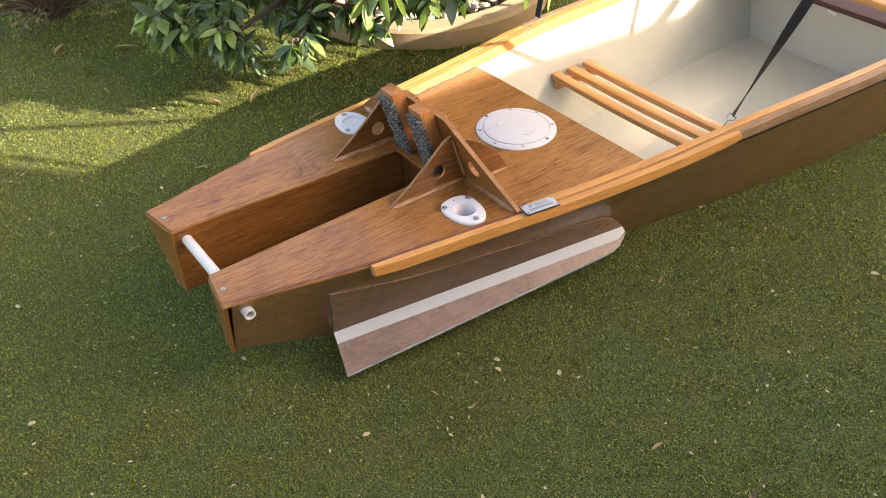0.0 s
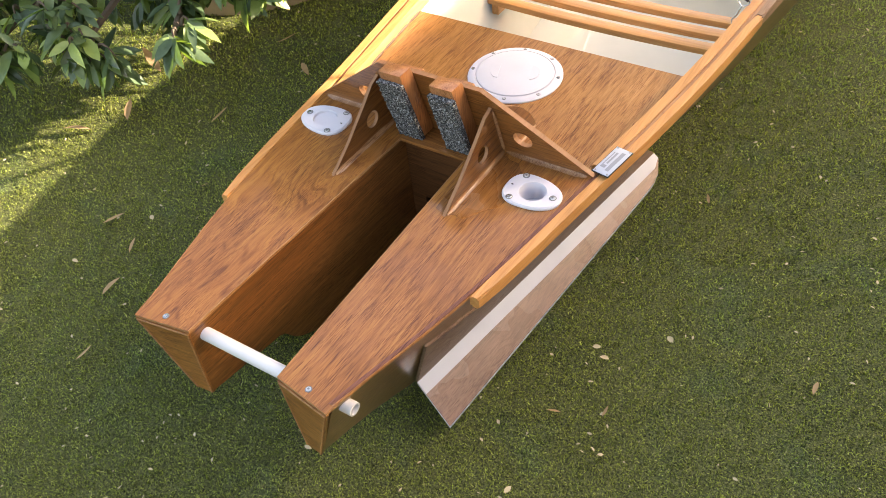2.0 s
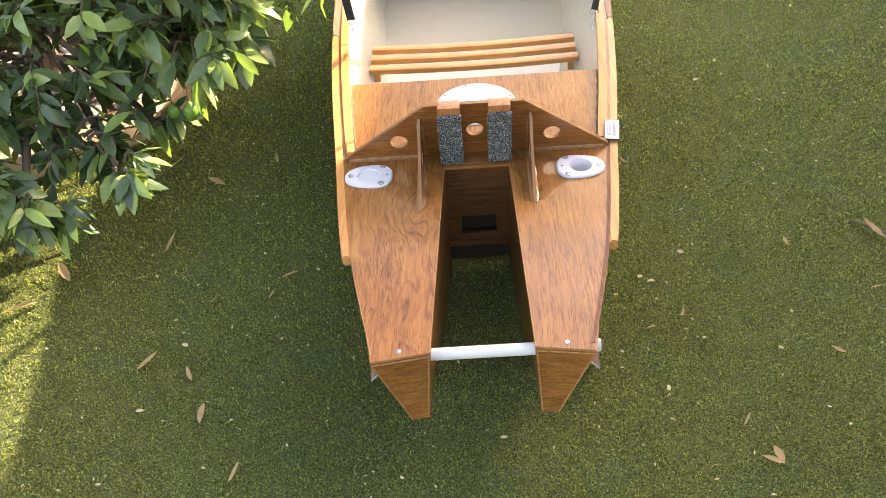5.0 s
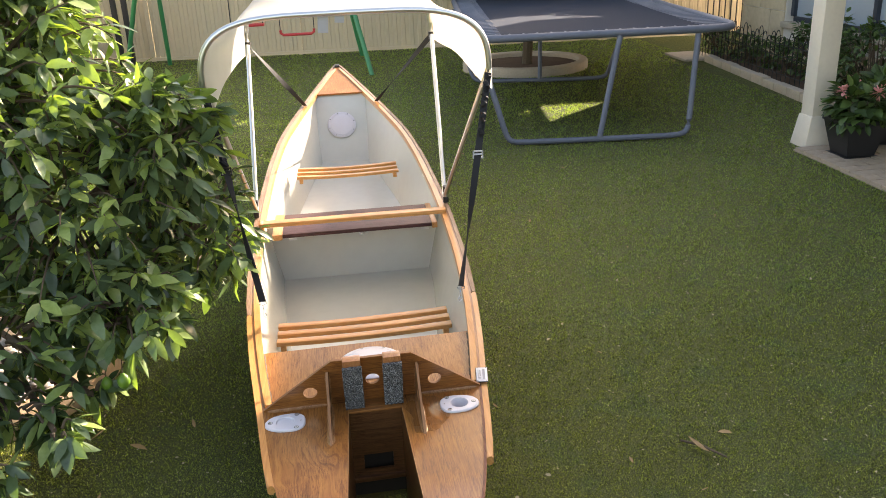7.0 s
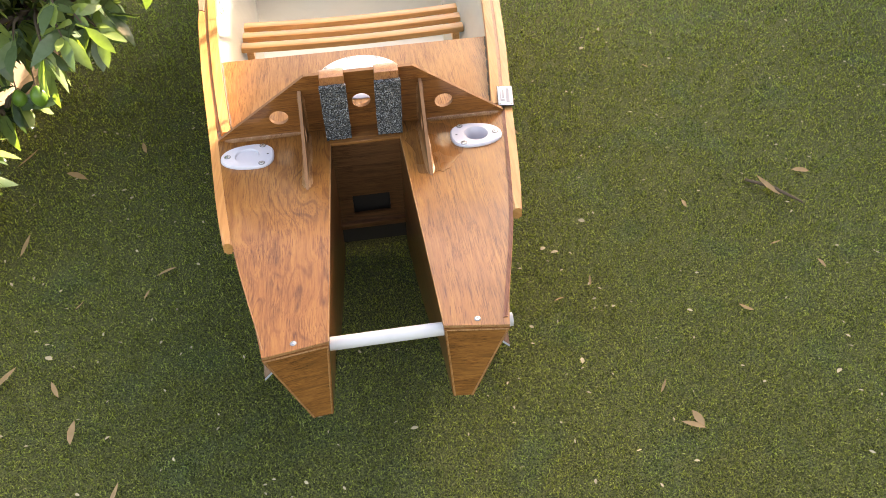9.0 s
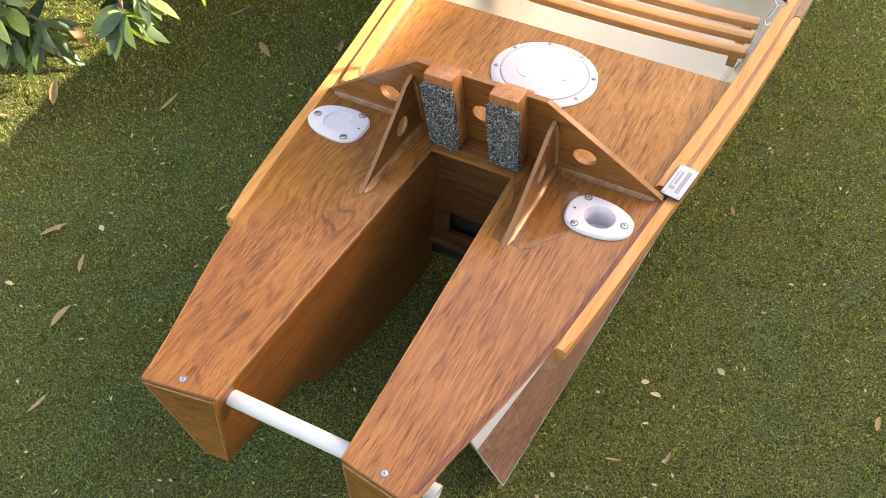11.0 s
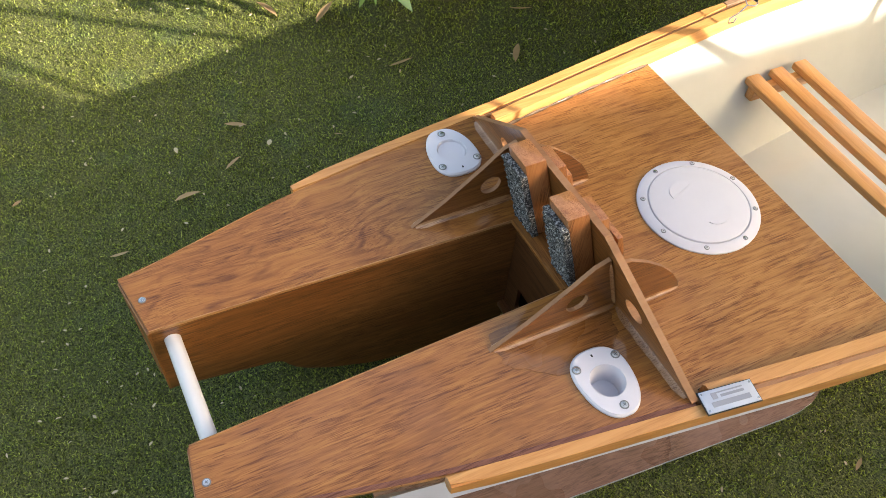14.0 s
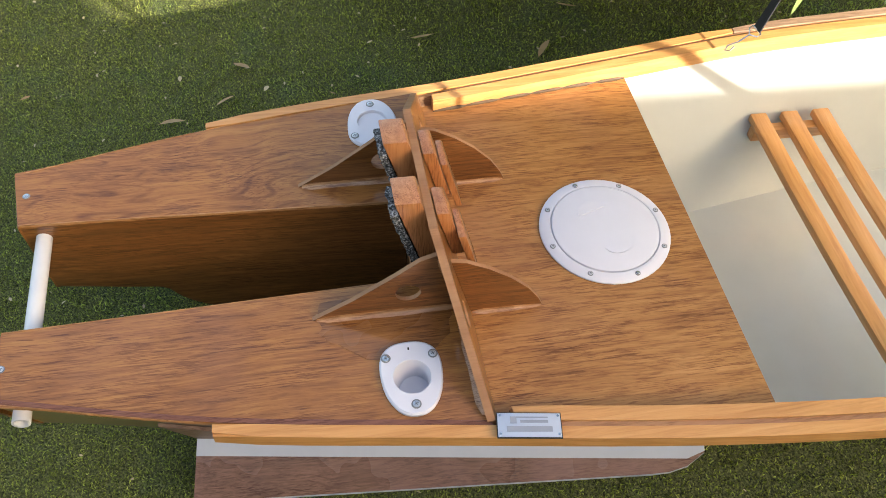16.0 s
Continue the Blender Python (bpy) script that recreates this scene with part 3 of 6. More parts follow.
for side in (-1, 1):
    x = XC + side * 0.132
    tri = [(0.440, 0.340), (T - 0.016, 0.340), (T - 0.056, 0.472), (0.598, 0.462), (0.562, 0.430), (0.500, 0.380)]
    bm = sheet(tri, [ring2d(0.582, 0.387, 0.019, 18)], 0.007, Matrix.Translation((x - 0.0035, 0, 0)) @ YZ)
    part("gusset", bm, [PLY_DARK, RAW_EDGE], canoe, "triangular plywood gusset with a round hole", smooth=False)
    cur = [(T + 0.001, 0.318), (0.792, 0.318), (0.784, 0.336), (0.765, 0.366), (0.735, 0.398), (0.70, 0.426), (0.665, 0.447), (T - 0.0355, 0.452)]
    bm = sheet(cur, [], 0.007, Matrix.Translation((x - 0.0035, 0, 0)) @ YZ)
    part("front_gusset", bm, [PLY_DARK, RAW_EDGE], canoe, "curved plywood gusset", smooth=False)
    # resin fillets along the joints, and the coat brushed out round them
    for d in (-1, 1):
        fillet((x + d * 0.0036, 0.446, 0.3405), (x + d * 0.0036, T - 0.020, 0.3405), (d, 0, 0), (0, 0, 1), 0.008, 10 * side + d)
        fillet((x + d * 0.0036, T + 0.004, 0.3170), (x + d * 0.0036, 0.790, 0.3170), (d, 0, 0), (0, 0, 1), 0.006, 20 * side + d)
        fillet((x + d * 0.0036, T - 0.019, 0.346), (x + d * 0.0036, T - 0.054, 0.462), (d, 0, 0), (0, -1, 0), 0.005, 30 * side + d)
    fillet((XC + side * 0.142, T - 0.0175, 0.3405), (XC + side * 0.318, T - 0.0175, 0.3405), (0, -1, 0), (0, 0.29, 1), 0.010, 40 * side)
    if side > 0:
        rg = random.Random(60 + side)
        cx, cy = XC + side * 0.150, 0.545
        blob = [(cx + (0.062 + 0.016 * math.sin(3 * a + side) + rg.uniform(-0.005, 0.005)) * math.cos(a), cy + (0.108 + 0.014 * math.sin(2 * a + 1.0) + rg.uniform(-0.006, 0.006)) * math.sin(a)) for a in (2 * math.pi * k / 40 for k in range(40))]
        blob = [(min(XC + 0.214, max(XC + 0.088, u)), min(v, T - 0.022)) for u, v in blob]
        part("resin_coat", sheet(blob, [], 0.0005, Matrix.Translation((0, 0, 0.3402))), [RESIN_COAT, RESIN_COAT], canoe, "glossy amber resin brushed onto the deck", smooth=False)
    # padded block
    bx = XC + side * 0.058
    blk = part("clamp_block", lean(boxed(bx - 0.026, bx + 0.026, T - 0.050, T - 0.0125, 0.345, 0.526, bevel=0.004)), wood("block_pine", (0.29, 0.115, 0.045), (0.41, 0.17, 0.065), (0.52, 0.24, 0.10), axis="z") if side < 0 else bpy.data.materials["block_pine"], canoe, "reddish pine block")
    part("step_cleat", lean(boxed(bx - 0.024 + 0.012 * side, bx + 0.030 + 0.012 * side, T + 0.0205, T + 0.032, 0.36, 0.462, bevel=0.003)), bpy.data.materials["block_pine"], canoe, "reddish pine cleat")
    part("front_block", lean(boxed(bx - 0.026, bx + 0.026, T + 0.0005, T + 0.020, 0.40, 0.498, bevel=0.004)), bpy.data.materials["block_pine"], canoe, "reddish pine block")


def carpet_material():
    m = Mat("grey_carpet")
    a, b = m.noise(310.0, 2.0), m.noise(160.0, 2.0)
    m.set(color=m.ramp(a, [(0.36, (0.012, 0.013, 0.014)), (0.52, (0.085, 0.088, 0.092)), (0.70, (0.38, 0.385, 0.39))]), rough=1.0)
    m.bump(b, 1.0, 0.006)
    return m.m


CARPET = carpet_material()
rng = random.Random(4)
for side in (-1, 1):
    bx = XC + side * 0.058
    bm = bmesh.new()
    nx, nz = 14, 40
    grid = [[bm.verts.new((bx - 0.028 + 0.056 * i / nx + rng.uniform(-1, 1) * 0.0008, T - 0.062 + rng.uniform(-0.0022, 0.0022), 0.345 + 0.160 * j / nz + rng.uniform(-1, 1) * 0.0008)) for i in range(nx + 1)] for j in range(nz + 1)]
    back = [[bm.verts.new((v.co.x, T - 0.0505, v.co.z)) for v in row] for row in (grid[0], grid[-1])]
    for j in range(nz):
        for i in range(nx):
            bm.faces.new((grid[j][i], grid[j][i + 1], grid[j + 1][i + 1], grid[j + 1][i]))
    for row, bk in ((grid[0], back[0]), (grid[-1], back[1])):
        for i in range(nx):
            bm.faces.new((row[i], bk[i], bk[i + 1], row[i + 1]))
    for i in (0, nx):
        col = [r[i] for r in grid]
        bm.faces.new([*col, back[1][i], back[0][i]])
    part("carpet_pad", lean(bm), CARPET, canoe, "speckled grey carpet pad", smooth=False)

# gunwales
def rail(name, y0, y1, side, off0, off1, dz0, dz1, mat, label=""):
    bm = bmesh.new()
    n = max(4, int((y1 - y0) / 0.06))
    rows = []
    for i in range(n + 1):
        y = y0 + (y1 - y0) * i / n
        p = hull_pt(y, 1, side)
        rows.append([bm.verts.new((max(0.0, abs(p.x - XC) + o) * side + XC, y, p.z + z)) for o, z in ((off0, dz0), (off1, dz0), (off1, dz1), (off0, dz1))])
    for a, b in zip(rows, rows[1:]):
        for k in range(4):
            bm.faces.new((a[k], a[(k + 1) % 4], b[(k + 1) % 4], b[k]))
    bm.faces.new(rows[0]), bm.faces.new(rows[-1][::-1])
    long = [e for e in bm.edges if abs((e.verts[0].co - e.verts[1].co).normalized().y) > 0.5]
    bmesh.ops.bevel(bm, geom=long, offset=0.004, segments=2, affect="EDGES")
    return part(name, bm, mat, canoe, label)


for side in (-1, 1):
    if side > 0:
        rail("sheer_strip", 0.0, 0.668, side, -0.007, 0.0006, 0.0052, 0.0064, SHEER_EDGE, "dark purplish edge strip")
    rail("outwale", 0.292, 1.322, side, 0.0008, 0.0195, -0.021, 0.006, PINE, "varnished pine rubbing strip")
    rail("fore_outwale", 1.324, 5.68, side, 0.0008, 0.019, -0.020, 0.007, WEATHERED, "weathered grey-brown rubbing strip")
    rail("dark_strip", 1.33, 5.6, side, 0.0008, 0.012, -0.034, -0.0205, BLACK, "dark rubber strip under the rail")
    rail("gunwale_core", 0.72, 5.58, side, -0.0076, 0.0006, -0.010, 0.0040, CORE_EDGE, "reddish plywood edge between the rails")
    rail("inwale", 0.70, 5.58, side, -0.030, -0.0078, -0.028, 0.007, PINE, "varnished pine inner rail")

# stabilising fins
for side in (-1, 1):
    bm = bmesh.new()
    inner, outer = [], []
    for i in range(29):
        y = 0.228 + 0.83 * i / 28
        t = i / 28
        xi = 0.184 + 0.122 * t
        w = 0.082 * (1 - t) + 0.040 * t
        if t > 0.90:
            w *= math.sqrt(max(0.1, 1 - ((t - 0.90) / 0.10) ** 2 * 0.85))
        zi = 0.100 + 0.005 * t
        inner.append((xi, y, zi)), outer.append((xi + w, y - 0.02 * (1 - t), zi - w * 0.85))
    cols = 5
    top = [[bm.verts.new((XC + side * (a[0] + (b[0] - a[0]) * k / cols), a[1] + (b[1] - a[1]) * k / cols, a[2] + (b[2] - a[2]) * k / cols)) for k in range(cols + 1)] for a, b in zip(inner, outer)]
    bot = [[bm.verts.new(v.co - Vector((0, 0, 0.007))) for v in r] for r in top]
    for i in range(28):
        for k in range(cols):
            bm.faces.new((top[i][k], top[i][k + 1], top[i + 1][k + 1], top[i + 1][k]))
            bm.faces.new((bot[i][k], bot[i + 1][k], bot[i + 1][k + 1], bot[i][k + 1]))
        f = bm.faces.new((top[i][cols], bot[i][cols], bot[i + 1][cols], top[i + 1][cols]))
        f.material_index = 1
    for i in (0, 28):
        f = bm.faces.new(top[i] + bot[i][::-1])
        f.material_index = 1
    fin = part("side_fin", bm, [FIN, STRIPE], canoe, "sloping varnished plywood fin with pale edge")
    bm = bmesh.new()
    rows = []
    for a, b in zip(inner, outer):
        d = (Vector(b) - Vector(a)).normalized()
        w = min(0.032, (Vector(b) - Vector(a)).length - 0.002)
        pts = [Vector(a) + Vector((0, 0, 0.0012)), Vector(a) + d * w + Vector((0, 0, 0.0012))]
        rows.append([bm.verts.new((XC + side * p.x, p.y, p.z)) for p in pts])
    for a, b in zip(rows, rows[1:]):
        bm.faces.new((a[0], a[1], b[1], b[0]))
    part("stripe", bm, STRIPE, fin, "pale grey painted stripe")

# panels on the hull's sides above the fins
for side in (-1, 1):
    bm = bmesh.new()
    rows = []
    for i in range(15):
        t = i / 14
        y = 0.205 + 0.83 * t
        rb = 0.76 - 0.27 * t
        if t > 0.93:
            rb = 0.40
        pa, pb = Vector((XC + side * (0.181 + 0.122 * t), 0.228 + 0.83 * t, 0.102 + 0.005 * t)), hull_pt(y, rb, side)
        o = Vector((side, 0, -0.35)).normalized()
        rows.append([bm.verts.new(v) for v in (pa + o * 0.0005, pa + o * 0.006, pb + o * 0.006, pb + o * 0.0005)])
    for a, b in zip(rows, rows[1:]):
        for k in range(4):
            bm.faces.new((a[k], a[(k + 1) % 4], b[(k + 1) % 4], b[k]))
    bm.faces.new(rows[0]), bm.faces.new(rows[-1][::-1])
    part("fin_flange", bm, FLANGE, canoe, "brown plywood panel joining fin and hull")

# tube between the prongs
bm = bmesh.new()
for x, r in ((-0.185, 0.0092), (-0.185, 0.0125), (0.228, 0.0125), (0.228, 0.0092), (0.150, 0.0092)):
    ring = [bm.verts.new((XC + x, 0.028 + r * math.cos(2 * math.pi * i / 20), 0.303 + r * math.sin(2 * math.pi * i / 20))) for i in range(20)]
    if x > -0.185 or r > 0.01:
        for i in range(20):
            bm.faces.new((last[i], last[(i + 1) % 20], ring[(i + 1) % 20], ring[i]))
    last = ring
bm.faces.new(last)
part("cross_tube", bm, PVC, canoe, "white plastic tube between the prongs")

# bulkhead, seat board, thwart
def cross(name, y0, y1, z0, z1, mat, inset=0.008, label="", parent=canoe, bevel=0.0):
    k0 = (z0 - 0.01) / 0.37
    w = min(hull_pt((y0 + y1) / 2, max(0, min(1, k0)), 1).x, hull_pt((y0 + y1) / 2, 1, 1).x) - XC - inset
    return part(name, boxed(XC - w, XC + w, y0, y1, z0, z1, bevel=bevel), mat, parent, label)


bm = bmesh.new()
for y in (2.49, 2.498):
    ps = [hull_pt(y, k, s, 0.0078) for s, k in ((-1, 0.03), (1, 0.03), (1, 0.8), (-1, 0.8))]
    bm.faces.new([bm.verts.new((p.x, y, p.z)) for p in ps])
bmesh.ops.bridge_loops(bm, edges=bm.edges[:])
part("bulkhead", bm, WHITE_PAINT, canoe, "white painted bulkhead", smooth=False)
seat = part("seat_board", boxed(XC - 0.352, XC + 0.385, 2.325, 2.635, 0.292, 0.312, bevel=0.004), MAROON, canoe, "dark maroon hinged seat board")
for x in (-0.32, 0.02, 0.33):
    part("hinge", boxed(XC + x, XC + x + 0.038, 2.320, 2.324, 0.280, 0.292, bevel=0.001), STEEL, seat)
for s in (-1, 1):
    part("seat_cleat", boxed(*((XC + 0.3855, XC + 0.412) if s > 0 else (XC - 0.40, XC - 0.3525)), 2.318, 2.64, 0.285, 0.314, bevel=0.003), PINE, canoe)
part("thwart", boxed(XC - 0.452, XC + 0.452, 2.265, 2.32, 0.372, 0.394, bevel=0.006), PINE_X, canoe, "varnished pine thwart")


def slat_seat(y0, y1, z, w):
    """A seat of three slats on end cleats."""
    s = thing("slat_seat", (XC, (y0 + y1) / 2, z), "varnished pine slat seat with three slats, fixed across the canoe", "boat seat", "slat seats")
    for i in range(3):
        y = y0 + (y1 - y0 - 0.036) * i / 2
        xs = [-w + 2 * w * k / 12 for k in range(13)]
        bm = ribbon(bmesh.new(), [(XC + x, y + 0.018, z - 0.009 - 0.009 * (1 - (x / w) ** 2)) for x in xs], (0, 1, 0), 0.036, 0.018)
        bm.normal_update()
        bmesh.ops.bevel(bm, geom=[e for e in bm.edges if e.calc_face_angle(0) > 1.0], offset=0.004, segments=2, affect="EDGES", profile=0.6)
        part("slat", bm, PINE_X, s)
    for sd in (-1, 1):
        part("cleat", boxed(XC + sd * (w - 0.014), XC + sd * (w - 0.036), y0 + 0.002, y1 - 0.002, z - 0.048, z - 0.0185, bevel=0.003), PINE, s)
    return s


slat_seat(1.384, 1.560, 0.204, 0.345)
slat_seat(3.44, 3.66, 0.290, 0.315)

# bow: raked bulkhead with an inspection port, and breasthook
bm = bmesh.new()
loops = []
for d in (0.0, 0.008):
    ps = []
    for s, k in ((-1, 0.02), (1, 0.02), (1, 0.97), (-1, 0.97)):
        y = 4.60 + 0.36 * k + d
        p = hull_pt(y, k, s, 0.0072)
        ps.append(bm.verts.new((p.x, y, p.z)))
    bm.faces.new(ps)
bmesh.ops.bridge_loops(bm, edges=bm.edges[:])
part("bow_bulkhead", bm, WHITE_PAINT, canoe, "white sloping bow bulkhead", smooth=False)
ys = [4.93 + 0.74 * i / 8 for i in range(9)]
bm = bmesh.new()
rows = []
for y in ys:
    p, q = hull_pt(y, 1, -1, 0.0078), hull_pt(y, 1, 1, 0.0078)
    rows.append([bm.verts.new(v) for v in (p + Vector((0, 0, -0.012)), q + Vector((0, 0, -0.012)), q, p)])
for a, b in zip(rows, rows[1:]):
    for k in range(4):
        bm.faces.new((a[k], a[(k + 1) % 4], b[(k + 1) % 4], b[k]))
bm.faces.new(rows[0]), bm.faces.new(rows[-1][::-1])
part("bow_deck", bm, DECK_MATT, canoe, "reddish plywood bow deck", smooth=False)
part("bow_cap", boxed(XC - 0.02, XC + 0.02, 5.63, 5.72, 0.622, 0.642, bevel=0.006), BLACK, canoe, "black bow fitting")


def inspection_port(m, r, screws, parent_label):
    """A round screw-in deck plate with finger grips and rim screws, facing +z of m."""
    p = thing("hatch", m.translation, parent_label, "hatch", "inspection hatches")

    def ring(prof, seg=48):
        b = bmesh.new()
        rows = [[b.verts.new(m @ Vector((rr * math.cos(2 * math.pi * i / seg), rr * math.sin(2 * math.pi * i / seg), z))) for i in range(seg)] for rr, z in prof]
        for u, v in zip(rows, rows[1:]):
            for i in range(seg):
                b.faces.new((u[i], u[(i + 1) % seg], v[(i + 1) % seg], v[i]))
        b.faces.new(rows[0] if prof[0][1] > prof[-1][1] else rows[-1])
        return b

    part("rim", ring([(r, 0.0005), (r, 0.003), (r - 0.004, 0.006), (r * 0.84, 0.0075), (r * 0.825, 0.0045), (r * 0.80, 0.0045)]), WHITE_PLASTIC, p)
    lid = part("lid", ring([(r * 0.818, 0.004), (r * 0.812, 0.0085), (r * 0.78, 0.0098), (r * 0.2, 0.0102)]), WHITE_PLASTIC, p, "round white screw-in lid")
    for s in (-1, 1):
        b = bmesh.new()
        arc_a = [math.pi * k / 10 for k in range(11)]
        pts = [(s * (r * 0.34 + 0.020 * math.sin(a)), 0.027 * math.cos(a)) for a in (arc_a if s < 0 else arc_a[::-1])]
        sheet(pts, [], 0.0022, m @ Matrix.Rotation(radians(20), 4, "Z") @ Matrix.Translation((0, 0, 0.0092)), b)
        part("finger_grip", b, WHITE_PLASTIC, lid)
    for i in range(screws):
        a = 2 * math.pi * (i + 0.35) / screws
        c = m @ Vector((r * 0.91 * math.cos(a), r * 0.91 * math.sin(a), 0.0068))
        n = m.to_3x3() @ Vector((0, 0, 1))
        screw(c, n, 0.0046, p)
    return p


inspection_port(Matrix.Translation((XC + 0.005, 0.934, 0.3165)), 0.110, 8, "round white plastic inspection hatch screwed to the plywood deck")
inspection_port(Matrix.Translation((XC - 0.005, 4.785, 0.309)) @ Matrix.Rotation(radians(52), 4, "X"), 0.108, 8, "round white plastic inspection hatch in the bow bulkhead")


def rod_holder(side):
    """Flush rod holder: a rounded flange with a raked tube and three screws."""
    c = Vector((XC + HOLDERS[side][0], HOLDERS[side][1] + SKEW * HOLDERS[side][0], 0.340))
    h = thing("rod_holder", c, "white plastic flush rod holder screwed into the canoe's aft deck", "rod holder", "rod holders")
    outline = []
    for i in range(40):
        a = 2 * math.pi * i / 40
        wv = 0.044 + 0.008 * math.cos(a)
        outline.append((side * -1 * 0.0585 * math.copysign(abs(math.cos(a)) ** 0.85, math.cos(a)), wv * math.copysign(abs(math.sin(a)) ** 0.8, math.sin(a))))
    bm = bmesh.new()
    seg = 40
    prof = [(1.0, 0.0005), (1.0, 0.0045), (0.95, 0.0075)]
    rows = [[bm.verts.new(c + Vector((x * s, y * s, z))) for x, y in outline] for s, z in prof]
    rows.append([bm.verts.new(c + Vector((0.027 * math.cos(math.atan2(y, x)), 0.027 * math.sin(math.atan2(y, x)), 0.0080))) for x, y in outline])
    for dz, dy, rr in ((-0.004, 0.001, 0.0235), (-0.015, 0.004, 0.0228), (-0.034, 0.010, 0.022)):
        rows.append([bm.verts.new(c + Vector((rr * math.cos(math.atan2(y, x)), dy * 0.4 + rr * math.sin(math.atan2(y, x)), dz))) for x, y in outline])
    for u, v in zip(rows, rows[1:]):
        for i in range(seg):
            bm.faces.new((u[i], u[(i + 1) % seg], v[(i + 1) % seg], v[i]))
    bm.faces.new(rows[-1])
    part("flange", bm, WHITE_PLASTIC, h)
    if side < 0:
        part("cap", cyl(bmesh.new(), c + Vector((0, 0, -0.008)), c + Vector((0, 0, 0.0035)), 0.0255, 0.0250, seg=28), WHITE_PLASTIC, h, "white plug in the tube")
    # raised near-black block stands for the slot's shaded opening
    part("slot", boxed(c.x - side * 0.045 - 0.002, c.x - side * 0.045 + 0.002, c.y - 0.0012, c.y + 0.0012, 0.3465, 0.3484), HOLE_SHADE, h, "small dark drain slot")
    for x, y in ((-side * 0.033, -0.034), (-side * 0.033, 0.034), (side * 0.043, 0.000)):
        screw(c + Vector((x, y, 0.0079)), (0, 0, 1), 0.0072, h)
    return h


for s in (-1, 1):
    rod_holder(s)

# identification plate on the gunwale, its lettering as plain bars
PLATE_METAL = plain("anodised_plate", (0.46, 0.49, 0.56), 0.35, 0.3)
pl = thing("identification_plate", (XC + 0.345, 0.725, 0.345), "small engraved metal plate screwed to the gunwale", "plate")
pm = Matrix.Translation((XC + 0.345, 0.7255, 0.3465)) @ Matrix.Rotation(radians(82), 4, "Z") @ Matrix.Diagonal((0.87, 1.0, 1.0, 1.0))
part("backing", boxed(-0.0515, 0.0515, -0.019, 0.019, -0.001, 0.0015, m=pm, bevel=0.0008), BLACK, pl)
part("plate", boxed(-0.05, 0.05, -0.0175, 0.0175, 0, 0.0025, m=pm, bevel=0.001), PLATE_METAL, pl)
INK = plain("engraved_ink", (0.26, 0.27, 0.31), 0.6)
for x0, x1, y0, y1 in ((-0.014, 0.03, 0.003, 0.007), (-0.036, 0.036, -0.010, -0.002), (-0.03, -0.02, 0.002, 0.012), (-0.02, 0.03, 0.010, 0.012)):
    part("mark", boxed(x0, x1, y0, y1, 0.0026, 0.0030, m=pm), INK, pl)
for x in (-0.046, 0.046):
    for y in (-0.0135, 0.0135):
        part("rivet", cyl(bmesh.new(), pm @ Vector((x, y, 0.0025)), pm @ Vector((x, y, 0.0036)), 0.0018, seg=8), STEEL, pl)

# ---- canopy ----
canopy = thing("canopy", (XC, 2.42, 0.40), "white folding canopy on aluminium bows, strapped to the canoe's gunwales", "canopy")


def bow_points(y, zc, zt, w, n=26):
    """A canopy bow: up one side, over, and down the other."""
    pts = []
    for i in range(n + 1):
        a = math.pi * i / n
        x = -w * math.copysign(abs(math.cos(a)) ** 0.45, math.cos(a))
        z = zc + (zt - zc) * abs(math.sin(a)) ** 0.75
        pts.append(Vector((XC + 0.018 + x, y, z)))
    return pts


BASE = 2.43
REAR = bow_points(1.60, 1.17, 1.40, 0.535)
FRONT = bow_points(3.02, 1.15, 1.43, 0.49)
for nm, pts in (("rear_bow", REAR), ("front_bow", FRONT)):
    feet = [Vector((XC + s * 0.470, BASE, 0.415)) for s in (-1, 1)]
    path = [feet[0] + (pts[0] - feet[0]) * i / 5 for i in range(5)] + pts + [pts[-1] + (feet[1] - pts[-1]) * (i + 1) / 5 for i in range(5)]
    part(nm, sweep(bmesh.new(), path, 0.0115, 12), ALU, canopy, "bright aluminium tube bow")
for s in (-1, 1):
    foot = Vector((XC + s * 0.472, BASE - 0.01, 0.382))
    b = cyl(bmesh.new(), foot, foot + Vector((0, 0, 0.03)), 0.014)
    part("upper_hinge", cyl(bmesh.new(), foot + Vector((0, 0, 0.055)), foot + Vector((0, 0, 0.085)), 0.0145), BLACK, canopy)
    part("deck_hinge", b, BLACK, canopy, "black plastic hinge")
    part("collar", cyl(bmesh.new(), foot + Vector((0, 0, 0.03)), foot + Vector((0, 0, 0.055)), 0.0135), ALU, canopy)


def cloth_material():
    m = Mat("white_canvas")
    a, b = m.noise(900.0, 2.0), m.noise(6.0, 3.0)
    m.set(color=m.ramp(b, [(0.3, (0.66, 0.65, 0.62)), (0.7, (0.78, 0.77, 0.75))]), rough=0.8)
    m.bump(a, 0.2, 0.0006)
    tr = m.node("ShaderNodeBsdfTranslucent", Color=(0.82, 0.80, 0.74, 1))
    mx = m.node("ShaderNodeMixShader")
    mx.inputs[0].default_value = 0.62
    m.link(m.b.outputs[0], mx.inputs[1])
    m.link(tr.outputs[0], mx.inputs[2])
    m.link(mx.outputs[0], m.t.nodes["Material Output"].inputs["Surface"])
    return m.m


